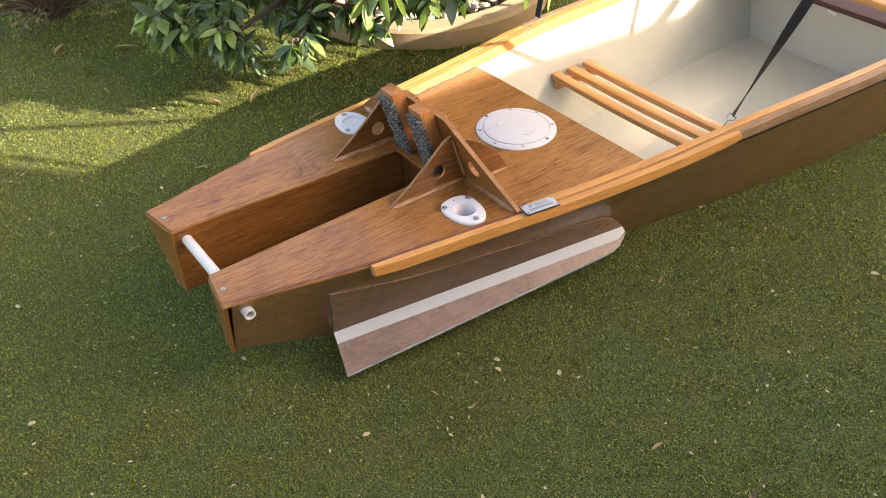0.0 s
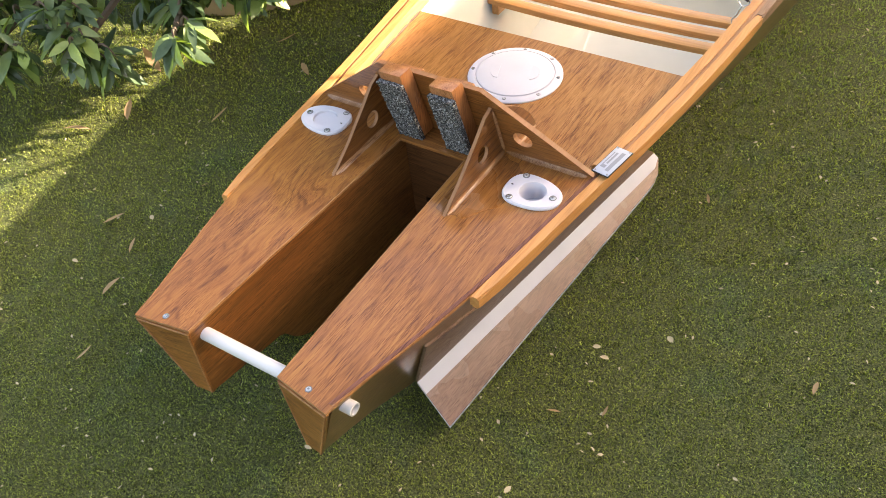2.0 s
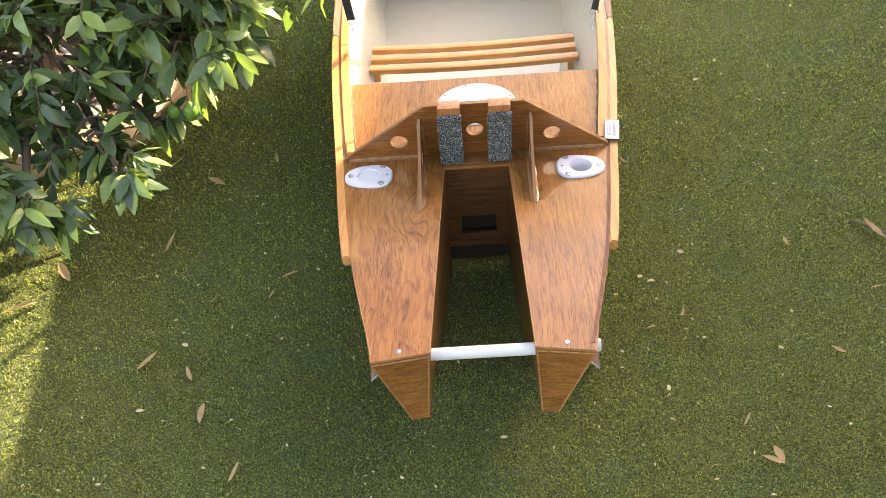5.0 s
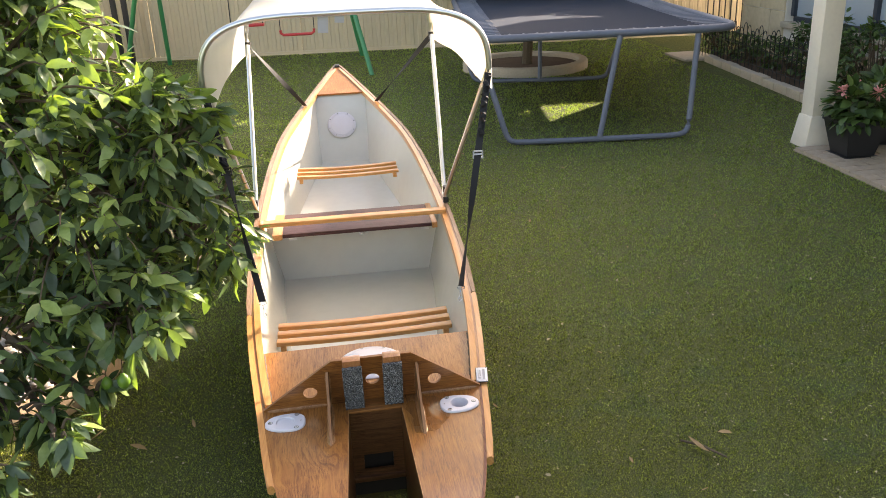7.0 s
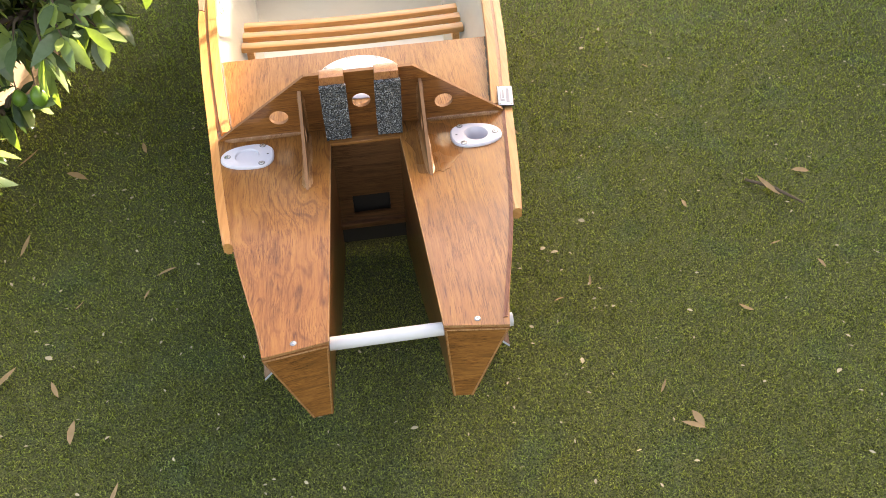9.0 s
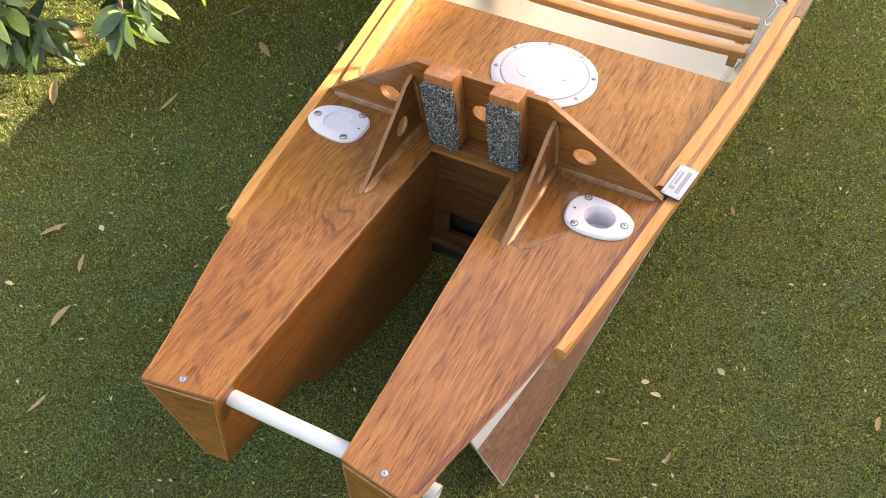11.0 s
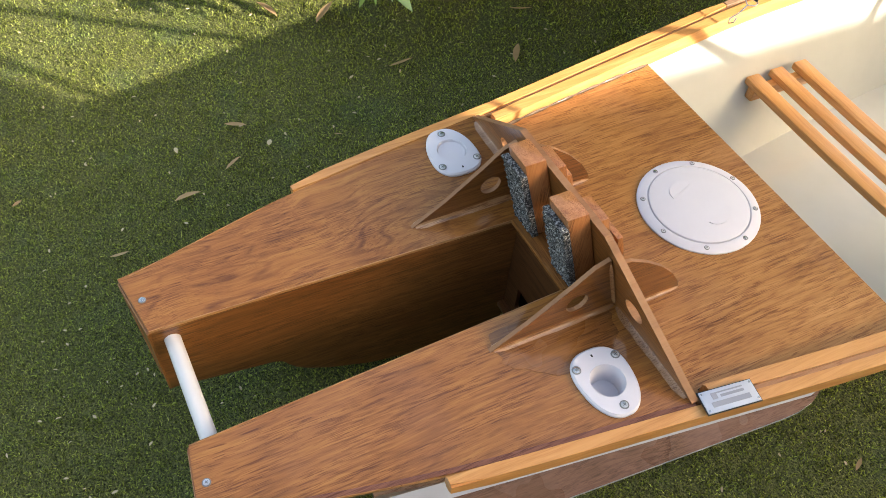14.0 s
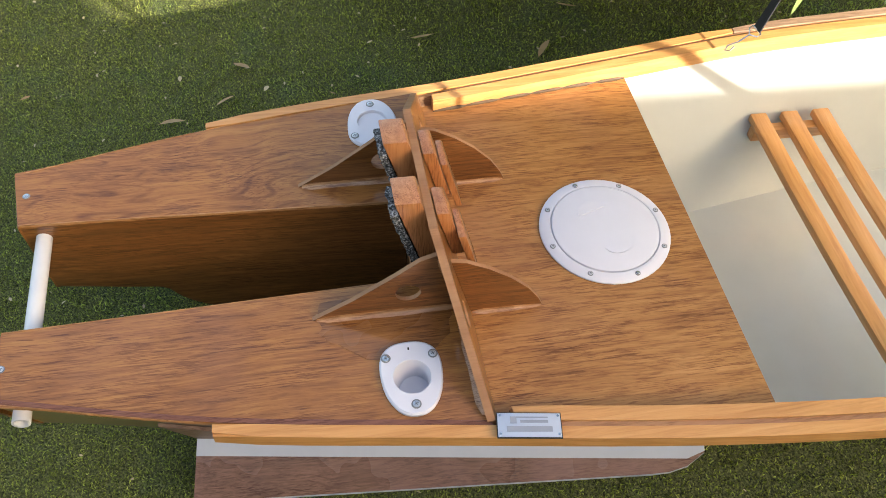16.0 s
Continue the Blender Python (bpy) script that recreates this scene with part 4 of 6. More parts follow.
CLOTH = cloth_material()
bm = bmesh.new()
nv, rows = 14, []
for j in range(nv + 1):
    v = j / nv
    row = []
    for i in range(len(REAR)):
        p = REAR[i].lerp(FRONT[i], v)
        sag = 0.035 * math.sin(math.pi * v) * abs(math.sin(math.pi * i / (len(REAR) - 1)))
        wob = 0.006 * math.sin(9 * v + 1.3 * i) * math.sin(math.pi * v)
        out = (p - Vector((XC, p.y, 0.9))).normalized() * 0.013
        row.append(p + out - Vector((0, 0, sag - wob)))
    hang = 0.06 + 0.10 * math.exp(-((v - 0.06) / 0.28) ** 2)
    lo, hi = row[0] - Vector((0, 0, hang)), row[-1] - Vector((0, 0, hang * 0.55))
    rows.append([lo] + row + [hi])
vs = [[[bm.verts.new(p - Vector((0, 0, d))) for p in r] for r in rows] for d in (0, 0.003)]
for d in (0, 1):
    for a, b in zip(vs[d], vs[d][1:]):
        for i in range(len(a) - 1):
            bm.faces.new((a[i], a[i + 1], b[i + 1], b[i]))
for a, b in ((vs[0][0], vs[1][0]), (vs[0][-1], vs[1][-1])):
    for i in range(len(a) - 1):
        bm.faces.new((a[i], a[i + 1], b[i + 1], b[i]))
part("cloth", bm, CLOTH, canopy, "sunlit white canvas top")


def hook(parent, at, tip):
    """A wire snap hook from a strap's end to an eye."""
    at, tip = Vector(at), Vector(tip)
    d = (tip - at).normalized()
    sd = d.cross(Vector((0, 0, 1))).normalized()
    b = sweep(bmesh.new(), [at - sd * 0.014, at - sd * 0.014 + d * 0.008, at + d * 0.016, at + sd * 0.014 + d * 0.008, at + sd * 0.014, at - sd * 0.014], 0.0016, 6)
    mid = at + d * 0.016
    sweep(b, [mid, mid + (tip - mid) * 0.5, tip - d * 0.006 + sd * 0.006, tip + d * 0.004, tip - d * 0.004 - sd * 0.007, tip - d * 0.014 - sd * 0.004], 0.0018, 6)
    part("snap_hook", b, STEEL, parent, "bent steel snap hook")


for s in (-1, 1):
    eye_pt = Vector((XC + 0.369, 1.322, 0.335)) if s > 0 else Vector((XC - 0.362, 1.272, 0.368))
    lower = Vector((XC + 0.380, 1.355, 0.380)) if s > 0 else Vector((XC - 0.370, 1.325, 0.404))
    upper = Vector((XC + 0.018 + s * 0.532, 1.60, 1.15))
    n = 14
    pts = [lower.lerp(upper, i / n) for i in range(n + 1)]
    bend = [(0.0, 130), (0.22, 81), (0.5, 5), (1.0, -5)] if s > 0 else [(0.0, 175), (0.15, 160), (0.42, 97), (0.6, 30), (1.0, 10)]
    turns = [radians(spline(bend, i / n)) for i in range(n + 1)]
    acr = [Vector((math.cos(a), math.sin(a), 0)) for a in turns]
    st = part("rear_strap", ribbon(bmesh.new(), pts, acr, 0.026, 0.002), WEB, canopy, "black webbing strap")
    hook(st, lower, eye_pt)
    # the strap's spare end, wound round it below the bow
    u0 = 0.70 if s > 0 else 0.62
    wound = [lower.lerp(upper, u0 + (0.99 - u0) * i / 16) + Vector((0.006 * math.sin(2.1 * i), 0.005 * math.cos(1.7 * i), 0)) for i in range(17)]
    part("strap_tail", sweep(bmesh.new(), wound, [0.007 + 0.006 * abs(math.sin(1.25 * i + 0.4 * s)) for i in range(17)], 8), WEB, st, "spare webbing wound round the strap")
    bk = lower.lerp(upper, 0.62)
    b = boxed(bk.x - 0.02, bk.x + 0.02, bk.y - 0.004, bk.y + 0.004, bk.z - 0.016, bk.z - 0.011)
    for zz in (-0.002, 0.010):
        box(b, bk.x - 0.02, bk.x + 0.02, bk.y - 0.006, bk.y + 0.002, bk.z + zz, bk.z + zz + 0.005)
    for xx in (-0.02, 0.016):
        box(b, bk.x + xx, bk.x + xx + 0.004, bk.y - 0.006, bk.y + 0.002, bk.z - 0.016, bk.z + 0.015)
    part("buckle", b, WHITE_PLASTIC if s > 0 else BLACK, st, "pale buckle" if s > 0 else "")
    a0 = Vector((XC + s * 0.262, 4.62, 0.505))
    a1 = Vector((XC + 0.018 + s * 0.488, 3.02, 1.14))
    pts = [a0.lerp(a1, i / n) for i in range(n + 1)]
    acr = [Vector((math.cos(2.2 * i / n), 0, math.sin(2.2 * i / n))) for i in range(n + 1)]
    part("front_strap", ribbon(bmesh.new(), pts, acr, 0.028, 0.002), WEB, canopy, "black webbing strap")
    part("strap_clip", cyl(bmesh.new(), a1 + Vector((0, 0, -0.02)), a1 + Vector((0, 0, 0.02)), 0.015), BLACK, canopy)

# ---- yard ----
# steel fence behind
def fence_run(a, b, h, parent):
    """Ribbed sheet panels between posts."""
    a, b = Vector(a), Vector(b)
    d = (b - a).normalized()
    nrm = Vector((d.y, -d.x, 0))
    L = (b - a).length
    n = max(1, round(L / 2.37))
    for i in range(n):
        p0 = a + d * (L * i / n)
        w = L / n
        bm = bmesh.new()
        prof, x = [], 0.03
        while x < w - 0.05:
            for dx, dd in ((0, 0), (0.012, 0.014), (0.062, 0.014), (0.074, 0)):
                prof.append((min(x + dx, w - 0.03), dd))
            x += 0.128
        lo = [bm.verts.new(p0 + d * x + nrm * dd + Vector((0, 0, 0.04))) for x, dd in prof]
        hi = [bm.verts.new(v.co + Vector((0, 0, h))) for v in lo]
        for k in range(len(lo) - 1):
            bm.faces.new((lo[k], lo[k + 1], hi[k + 1], hi[k]))
        part("panel", bm, FENCE, parent, smooth=False)
        for z in (0.03, h + 0.02):
            bm = bmesh.new()
            ribbon(bm, [p0 + Vector((0, 0, z)) + nrm * 0.015, p0 + d * w + Vector((0, 0, z)) + nrm * 0.015], (0, 0, 1), 0.045, 0.05)
            part("rail", bm, FENCE, parent, smooth=False)
        bm = bmesh.new()
        c = p0 + nrm * 0.02
        box(bm, c.x - 0.03, c.x + 0.03, c.y - 0.03, c.y + 0.03, 0, h + 0.06)
        part("post", bm, FENCE, parent, smooth=False)


fence = thing("boundary_fence", (0.5, 11.7, 0), "cream ribbed steel boundary fence behind the lawn", "fence", kind="structure")
fence_run((-9.5, 12.45, 0), (8.5, 10.95, 0), 2.32, fence)
side_wall = thing("side_wall", (-5.0, 8, 0), "pale rendered shed wall at the side of the yard", "wall", kind="structure")
part("wall", boxed(-6.5, -4.15, 7.5, 12.0, 0, 2.3), WALL, side_wall, smooth=False)

# house at the right, with unseen eaves
house = thing("house", (6.8, 2, 0), "cream limestone block house with dark framed window and unseen eaves", "house", kind="structure")


def quad_box(name, x0, x1, y0, y1, z0, z1, mat, parent, label="", bevel=0.0):
    return part(name, boxed(x0, x1, y0, y1, z0, z1, bevel=bevel), mat, parent, label, smooth=bevel > 0)


HX = 5.35
WY0, WY1, WZ0, WZ1 = 4.75, 7.95, 0.52, 1.95
quad_box("wall", HX, HX + 0.25, -6.0, WY0, 0, 2.24, WALL, house)
quad_box("wall", HX, HX + 0.25, WY1, 9.0, 0, 2.24, WALL, house)
quad_box("wall", HX, HX + 0.25, WY0, WY1, 0, WZ0, WALL, house)
quad_box("wall", HX, HX + 0.25, WY0, WY1, WZ1, 2.24, WALL, house)
quad_box("end_wall", HX + 0.25, 13.0, 8.75, 9.0, 0, 2.24, WALL, house)
# roof slabs out of view, stepped and sloped to throw the yard's shade
bm = boxed(HX - 0.62, HX + 8, 5.2, 9.05, 2.24, 2.815)
for v in bm.verts:
    if v.co.z > 2.3 and v.co.y > 7:
        v.co.z = 2.63
part("unseen_low_eave", bm, ROOF, house, smooth=False)
quad_box("unseen_main_eave", HX - 0.62, HX + 8, -6.0, 5.2, 2.24, 2.92, ROOF, house)
win = part("window", boxed(HX + 0.10, HX + 0.13, WY0, WY1, WZ0, WZ0 + 0.06), FRAME_BLUE, house, "dark framed window")
for y in (WY0, WY0 + 0.8, WY0 + 1.6, WY0 + 2.4, WY1 - 0.06):
    part("mullion", boxed(HX + 0.06, HX + 0.14, y, y + 0.06, WZ0 + 0.06, WZ1), FRAME_BLUE, win, smooth=False)
for z in (WZ1 - 0.06, WZ0 + 0.85):
    part("transom_bar", boxed(HX + 0.07, HX + 0.135, WY0 + 0.06, WY1 - 0.06, z, z + 0.06), FRAME_BLUE, win, smooth=False)


def glass_material():
    m = Mat("window_glass")
    m.set(color=(0.30, 0.36, 0.42), rough=0.06, coat=0.8)
    return m.m


GLASS = glass_material()
for i in range(4):
    y = WY0 + 0.06 + 0.8 * i
    part("pane", boxed(HX + 0.105, HX + 0.111, y, min(y + 0.74, WY1 - 0.06), WZ0 + 0.06, WZ1 - 0.06), GLASS, win, smooth=False)
part("sill", boxed(HX - 0.05, HX + 0.1, WY0 - 0.03, WY1 + 0.03, WZ0 - 0.07, WZ0, bevel=0.008), KERB, win)

patio = thing("patio_roof", (4.2, 1, 2.4), "flat patio roof beside the lawn on cream posts", "roof", kind="structure")
quad_box("roof_sheet", 3.25, HX - 0.002, -5.0, 4.0, 2.18, 2.24, ROOF, patio)
quad_box("beam", 3.58, 3.70, 4.0, 4.42, 2.18, 2.24, PILLAR, patio)
quad_box("fascia", 3.22, 3.26, -5.0, 4.0, 2.10, 2.25, PILLAR, patio)
post = thing("patio_post", (3.62, 4.4, 0), "cream painted square steel patio post with a flared foot", "post")
bm = boxed(3.56, 3.72, 4.27, 4.43, 0.02, 2.178, bevel=0.008)
part("shaft", bm, PILLAR, post)
bm = boxed(3.55, 3.73, 4.26, 4.44, 0.0, 0.24, bevel=0.008)
for v in bm.verts:
    k = (0.24 - v.co.z) / 0.24
    v.co.x += 0.045 * k * (-1 if v.co.x < 3.64 else 0.4)
    v.co.y += 0.03 * k * (-1 if v.co.y < 4.35 else 0.4)
part("foot_plate", bm, PILLAR, post, "flared cream foot")

# trampoline
tr = thing("trampoline", (2.4, 7.2, 0), "large rectangular trampoline with black mat and grey steel frame", "trampoline")
TC = [Vector((1.08, 5.18, 0.85)), Vector((3.30, 5.02, 0.85)), Vector((3.80, 9.25, 0.85)), Vector((1.58, 9.45, 0.85))]


def rounded_loop(cs, r, n=6):
    out = []
    for i, c in enumerate(cs):
        a, b = (cs[i - 1] - c).normalized(), (cs[(i + 1) % len(cs)] - c).normalized()
        out += arc(c + a * r, c, c + b * r, n)
    return out


loop = rounded_loop(TC, 0.28)
part("top_rail", sweep(bmesh.new(), loop + loop[:2], 0.032, 12, caps=False), GALV, tr, "grey tubular top rail")
cen = sum(TC, Vector()) / 4
inner = rounded_loop([Vector((cen.x + (c.x - cen.x) * 0.80, cen.y + (c.y - cen.y) * 0.885, c.z)) for c in TC], 0.12)
bm = bmesh.new()
up = [bm.verts.new(p + Vector((0, 0, 0.005))) for p in inner]
lo = [bm.verts.new(p) for p in inner]
bm.faces.new(up), bm.faces.new(lo[::-1])
for i in range(len(up)):
    bm.faces.new((up[i], up[(i + 1) % len(up)], lo[(i + 1) % len(up)], lo[i]))
part("jumping_mat", bm, MAT_BLACK, tr, "taut black mat", smooth=False)
for i in range(4):
    a, b = TC[i], TC[(i + 1) % 4]
    L = (b - a).length
    k = int(L / 0.115)
    for j in range(2, k - 1):
        p = a.lerp(b, j / k)
        d = (b - a).normalized()
        q = Vector((-d.y, d.x, 0))
        e = p + q * (0.24 if i % 2 == 0 else 0.27)
        part("spring", cyl(bmesh.new(), p + q * 0.02, e, 0.011, seg=8), GALV, tr)
for nm, pts in (
    ("near_leg", [(1.15, 5.22, 0.83), (1.20, 5.16, 0.6), (1.33, 5.02, 0.09), (1.36, 4.99, 0.045), (1.43, 4.98, 0.03), (2.09, 4.90, 0.03), (2.72, 4.84, 0.03), (2.80, 4.85, 0.045), (2.84, 4.87, 0.09), (2.92, 5.0, 0.6), (2.96, 5.06, 0.83)]),
    ("near_brace", [(2.09, 4.90, 0.04), (2.22, 5.03, 0.5), (2.30, 5.08, 0.83)]),
    ("far_leg", [(1.40, 8.3, 0.83), (1.52, 8.15, 0.3), (1.58, 8.05, 0.06), (1.68, 8.02, 0.03), (2.35, 7.86, 0.03), (3.0, 7.74, 0.03), (3.1, 7.74, 0.06), (3.2, 7.8, 0.3), (3.5, 7.95, 0.83)]),
    ("far_brace", [(2.33, 7.86, 0.04), (2.36, 7.95, 0.83)]),
):
    path = [Vector(pts[0])]
    for q in range(1, len(pts) - 1):
        b, a, c = Vector(pts[q]), path[-1], Vector(pts[q + 1])
        path += arc(b.lerp(a, 0.45), b, b.lerp(c, 0.45), 4)
    part(nm, sweep(bmesh.new(), path + [Vector(pts[-1])], 0.024, 10), GALV, tr)

# ring-edged tree behind the trampoline
def edging_ring(name, c, r, w, h, mat, label, cat, seg=64):
    bm = bmesh.new()
    rows = []
    for rr, z in ((r, -0.02), (r, h * 0.85), (r - w * 0.12, h), (r - w * 0.88, h), (r - w, h * 0.85), (r - w, -0.02)):
        rows.append([bm.verts.new((c[0] + rr * math.cos(2 * math.pi * i / seg), c[1] + rr * math.sin(2 * math.pi * i / seg), z)) for i in range(seg)])
    for u, v in zip(rows, rows[1:]):
        for i in range(seg):
            bm.faces.new((u[i], u[(i + 1) % seg], v[(i + 1) % seg], v[i]))
    return solid(name, bm, mat, label, cat)


edging_ring("tree_ring", (2.42, 9.0), 0.80, 0.12, 0.11, KERB, "round cream concrete edging round a tree", "edging")
bm = bmesh.new()
bmesh.ops.create_circle(bm, cap_ends=True, segments=48, radius=0.69, matrix=Matrix.Translation((2.42, 9.0, 0.05)))
solid("mulch_bed", bm, SOIL, "brown bark mulch inside the round edging", "mulch", kind="stuff")

# kerb, garden bed, paving
kerb = thing("garden_kerb", (4.5, 7, 0), "pale limestone block kerb edging the garden bed", "kerb", kind="structure")
k0, k1 = Vector((4.38, 5.0, 0)), Vector((4.72, 8.6, 0))
n = 12
for i in range(n):
    a, b = k0.lerp(k1, (i + 0.01) / n), k0.lerp(k1, (i + 0.98) / n)
    m = Matrix.Translation((a + b) / 2) @ Matrix.Rotation(math.atan2((b - a).y, (b - a).x), 4, "Z")
    part("kerb_block", boxed(-(b - a).length / 2, (b - a).length / 2, -0.05, 0.05, -0.02, 0.085 + 0.006 * math.sin(i * 2.3), m=m, bevel=0.008), KERB, kerb)
bm = boxed(4.40, HX - 0.005, 4.9, 8.62, 0.0, 0.07)
for v in bm.verts:
    if v.co.x < 4.5 and v.co.y > 8:
        v.co.x = 4.74
solid("garden_soil", bm, SOIL, "dark soil of the garden bed by the house", "soil", kind="structure")
paving = thing("paving", (4.4, 2, 0), "beige brick paving under the patio roof", "paving", kind="structure")
part("bedding", boxed(3.405, HX - 0.006, -5.0, 4.22, -0.02, 0.012), PAVER, paving, smooth=False)
solid("stepping_slab", boxed(4.44, 4.92, 8.66, 9.36, 0.0, 0.03, bevel=0.006), KERB, "pale concrete stepping slab on the lawn", "paving slab")

# planter with pebbles and the citrus tree
PC = (-1.61, 1.71)
edging_ring("planter_ring", PC, 0.575, 0.12, 0.085, CONCRETE, "round sand-coloured concrete planter edging filled with pebbles", "planter")


def leaf_material(name, dark, mid, light, gloss=0.35, through=(1.4, 1.6, 0.5)):
    m = Mat(name)
    a = m.noise(60.0, 2.0)
    c = m.ramp(m.island(), [(0.0, dark), (0.5, mid), (0.88, light)])
    c = m.mix(m.val(a, 0, 0.35, 0.4, 0.7), c, m.mix(1.0, c, (0.6, 0.65, 0.5), "MULTIPLY"))
    m.set(color=c, rough=gloss)
    tr = m.node("ShaderNodeBsdfTranslucent")
    m.link(m.mix(1.0, c, through, "MULTIPLY"), tr.inputs["Color"])
    mx = m.node("ShaderNodeMixShader")
    mx.inputs[0].default_value = 0.3
    m.link(m.b.outputs[0], mx.inputs[1]), m.link(tr.outputs[0], mx.inputs[2])
    m.link(mx.outputs[0], m.t.nodes["Material Output"].inputs["Surface"])
    return m.m


CITRUS = leaf_material("citrus_leaf", (0.060, 0.092, 0.052), (0.125, 0.185, 0.090), (0.30, 0.385, 0.120), 0.24)
SHRUB = leaf_material("shrub_leaf", (0.03, 0.06, 0.018), (0.055, 0.10, 0.035), (0.10, 0.16, 0.05), 0.45)


class Leaves:
    """Many leaves gathered into one mesh: each a folded, pointed blade of eight triangles."""

    def __init__(self):
        self.v, self.f = [], []

    def add(self, p, d, up, L, W, bend=0.2):
        d = d.normalized()
        s = d.cross(up)
        if s.length < 1e-3:
            s = d.cross(Vector((1, 0, 0)))
        s.normalize()
        n = s.cross(d)
        b = len(self.v)
        prof = ((0.0, 0.0), (0.25, 0.8), (0.55, 1.0), (0.8, 0.62), (1.0, 0.0))
        for t, w in prof:
            c = p + d * (L * t) - n * (bend * L * t * t)
            if w == 0:
                self.v.append(c)
            else:
                self.v += [c - s * (W / 2 * w) + n * (0.12 * W * w), c, c + s * (W / 2 * w) + n * (0.12 * W * w)]
        self.f += [(b, b + 1, b + 2), (b, b + 2, b + 3), (b + 1, b + 4, b + 5, b + 2), (b + 2, b + 5, b + 6, b + 3), (b + 4, b + 7, b + 8, b + 5), (b + 5, b + 8, b + 9, b + 6), (b + 7, b + 10, b + 8), (b + 8, b + 10, b + 9)]

    def mesh(self, name, mat):
        me = bpy.data.meshes.new(name)
        me.from_pydata([tuple(v) for v in self.v], [], self.f)
        me.materials.append(mat)
        for p in me.polygons:
            p.use_smooth = True
        return me


def tree(name, label, base, limbs, blobs, twigs, leaf, mat, rng, trunk_r, droop=0.25, leaf_n=11):
    """Trunk, limbs to the crown's lobes, and twigs that carry leaves. blobs: centre, radii, share."""
    t = thing(name, base, label, "tree")
    base = Vector(base)
    bm = bmesh.new()
    fork = base + Vector((0.03, 0.02, limbs))
    sweep(bm, [base, base.lerp(fork, 0.5) + Vector((0.02, -0.01, 0)), fork], [trunk_r * 1.25, trunk_r, trunk_r * 0.9], 9)
    lv = Leaves()
    total = sum(b[2] for b in blobs)
    for c, r, share in blobs:
        c, r = Vector(c), Vector(r)
        n = round(twigs * share / total)
        mid = fork.lerp(c, 0.55) + Vector((rng.uniform(-0.05, 0.05), rng.uniform(-0.05, 0.05), 0.08))
        sweep(bm, arc(fork, mid, c, 5), [trunk_r * 0.6, trunk_r * 0.55, trunk_r * 0.48, trunk_r * 0.4, trunk_r * 0.33, trunk_r * 0.25], 6)
        for _ in range(n):
            d = Vector((rng.gauss(0, 1), rng.gauss(0, 1), rng.gauss(0, 1))).normalized()
            k = rng.uniform(0.35, 1.0) ** 0.6
            tip = c + Vector((d.x * r.x, d.y * r.y, d.z * r.z)) * k
            if tip.z < 0.07:
                tip.z = 0.07 + rng.random() * 0.1
            st = c.lerp(tip, rng.uniform(0.3, 0.6))
            bend = st.lerp(tip, 0.6) + Vector((0, 0, 0.05))
            tw = arc(st, bend, tip, 4)
            sweep(bm, tw, [0.006, 0.005, 0.004, 0.003, 0.002], 4)
            way = (tw[-1] - tw[-2]).normalized()
            for j in range(leaf_n):
                q = rng.uniform(0.35, 1.0) if j else 1.0
                p = tw[0].lerp(tw[-1], q) if q < 0.6 else tw[2].lerp(tw[-1], (q - 0.5) * 2)
                o = Vector((rng.gauss(0, 1), rng.gauss(0, 1), rng.gauss(0, 0.7))).normalized()
                dd = way * 0.4 + o * 1.2 + d * 0.3 - Vector((0, 0, droop * 0.4 + rng.random() * 0.5))
                L = leaf * rng.uniform(0.55, 1.25)
                lv.add(p, dd, Vector((rng.gauss(0, 0.6), rng.gauss(0, 0.6), 1)), L, L * rng.uniform(0.30, 0.44), rng.uniform(-0.05, 0.5))
    part("trunk", bm, BARK, t, "grey-brown trunk and twigs")
    cr = new("crown", lv.mesh("crown", mat))
    cr.parent = t
    cr.matrix_parent_inverse = place_of(t).inverted()
    tagged(cr, kind="stuff")
    return t


tree("citrus_tree", "leafy lemon tree with dark glossy leaves, growing from the pebble planter", (PC[0], PC[1], 0.03), 0.28,
     [((-1.6, 1.8, 0.95), (0.7, 0.7, 0.65), 2.2), ((-0.98, 1.35, 0.85), (0.5, 0.55, 0.5), 4.2), ((-0.80, 1.14, 0.54), (0.25, 0.28, 0.2), 1.5), ((-1.2, 1.05, 0.52), (0.34, 0.3, 0.24), 1.1), ((-0.92, 0.97, 0.30), (0.07, 0.08, 0.07), 0.10), ((-1.15, 0.88, 0.32), (0.2, 0.1, 0.1), 0.25), ((-1.48, 0.85, 0.36), (0.25, 0.15, 0.14), 0.6),
      ((-0.58, 1.6, 0.64), (0.24, 0.34, 0.26), 1.2), ((-0.66, 1.4, 1.02), (0.24, 0.3, 0.28), 1.8), ((-1.25, 1.4, 1.25), (0.6, 0.65, 0.42), 2.6), ((-1.5, 1.05, 0.7), (0.4, 0.4, 0.4), 0.4), ((-1.0, 2.3, 0.8), (0.4, 0.4, 0.4), 1.0), ((-1.06, 1.5, 1.45), (0.32, 0.36, 0.26), 2.0), ((-1.42, 0.62, 0.36), (0.26, 0.16, 0.13), 0.5), ((-1.40, 0.46, 0.28), (0.20, 0.10, 0.07), 0.25), ((-1.16, 0.60, 0.28), (0.14, 0.09, 0.07), 0.2), ((-0.98, 0.78, 0.29), (0.10, 0.08, 0.07), 0.14), ((-1.75, 0.55, 0.40), (0.25, 0.2, 0.16), 0.2)],
     1080, 0.088, CITRUS, random.Random(11), 0.035)
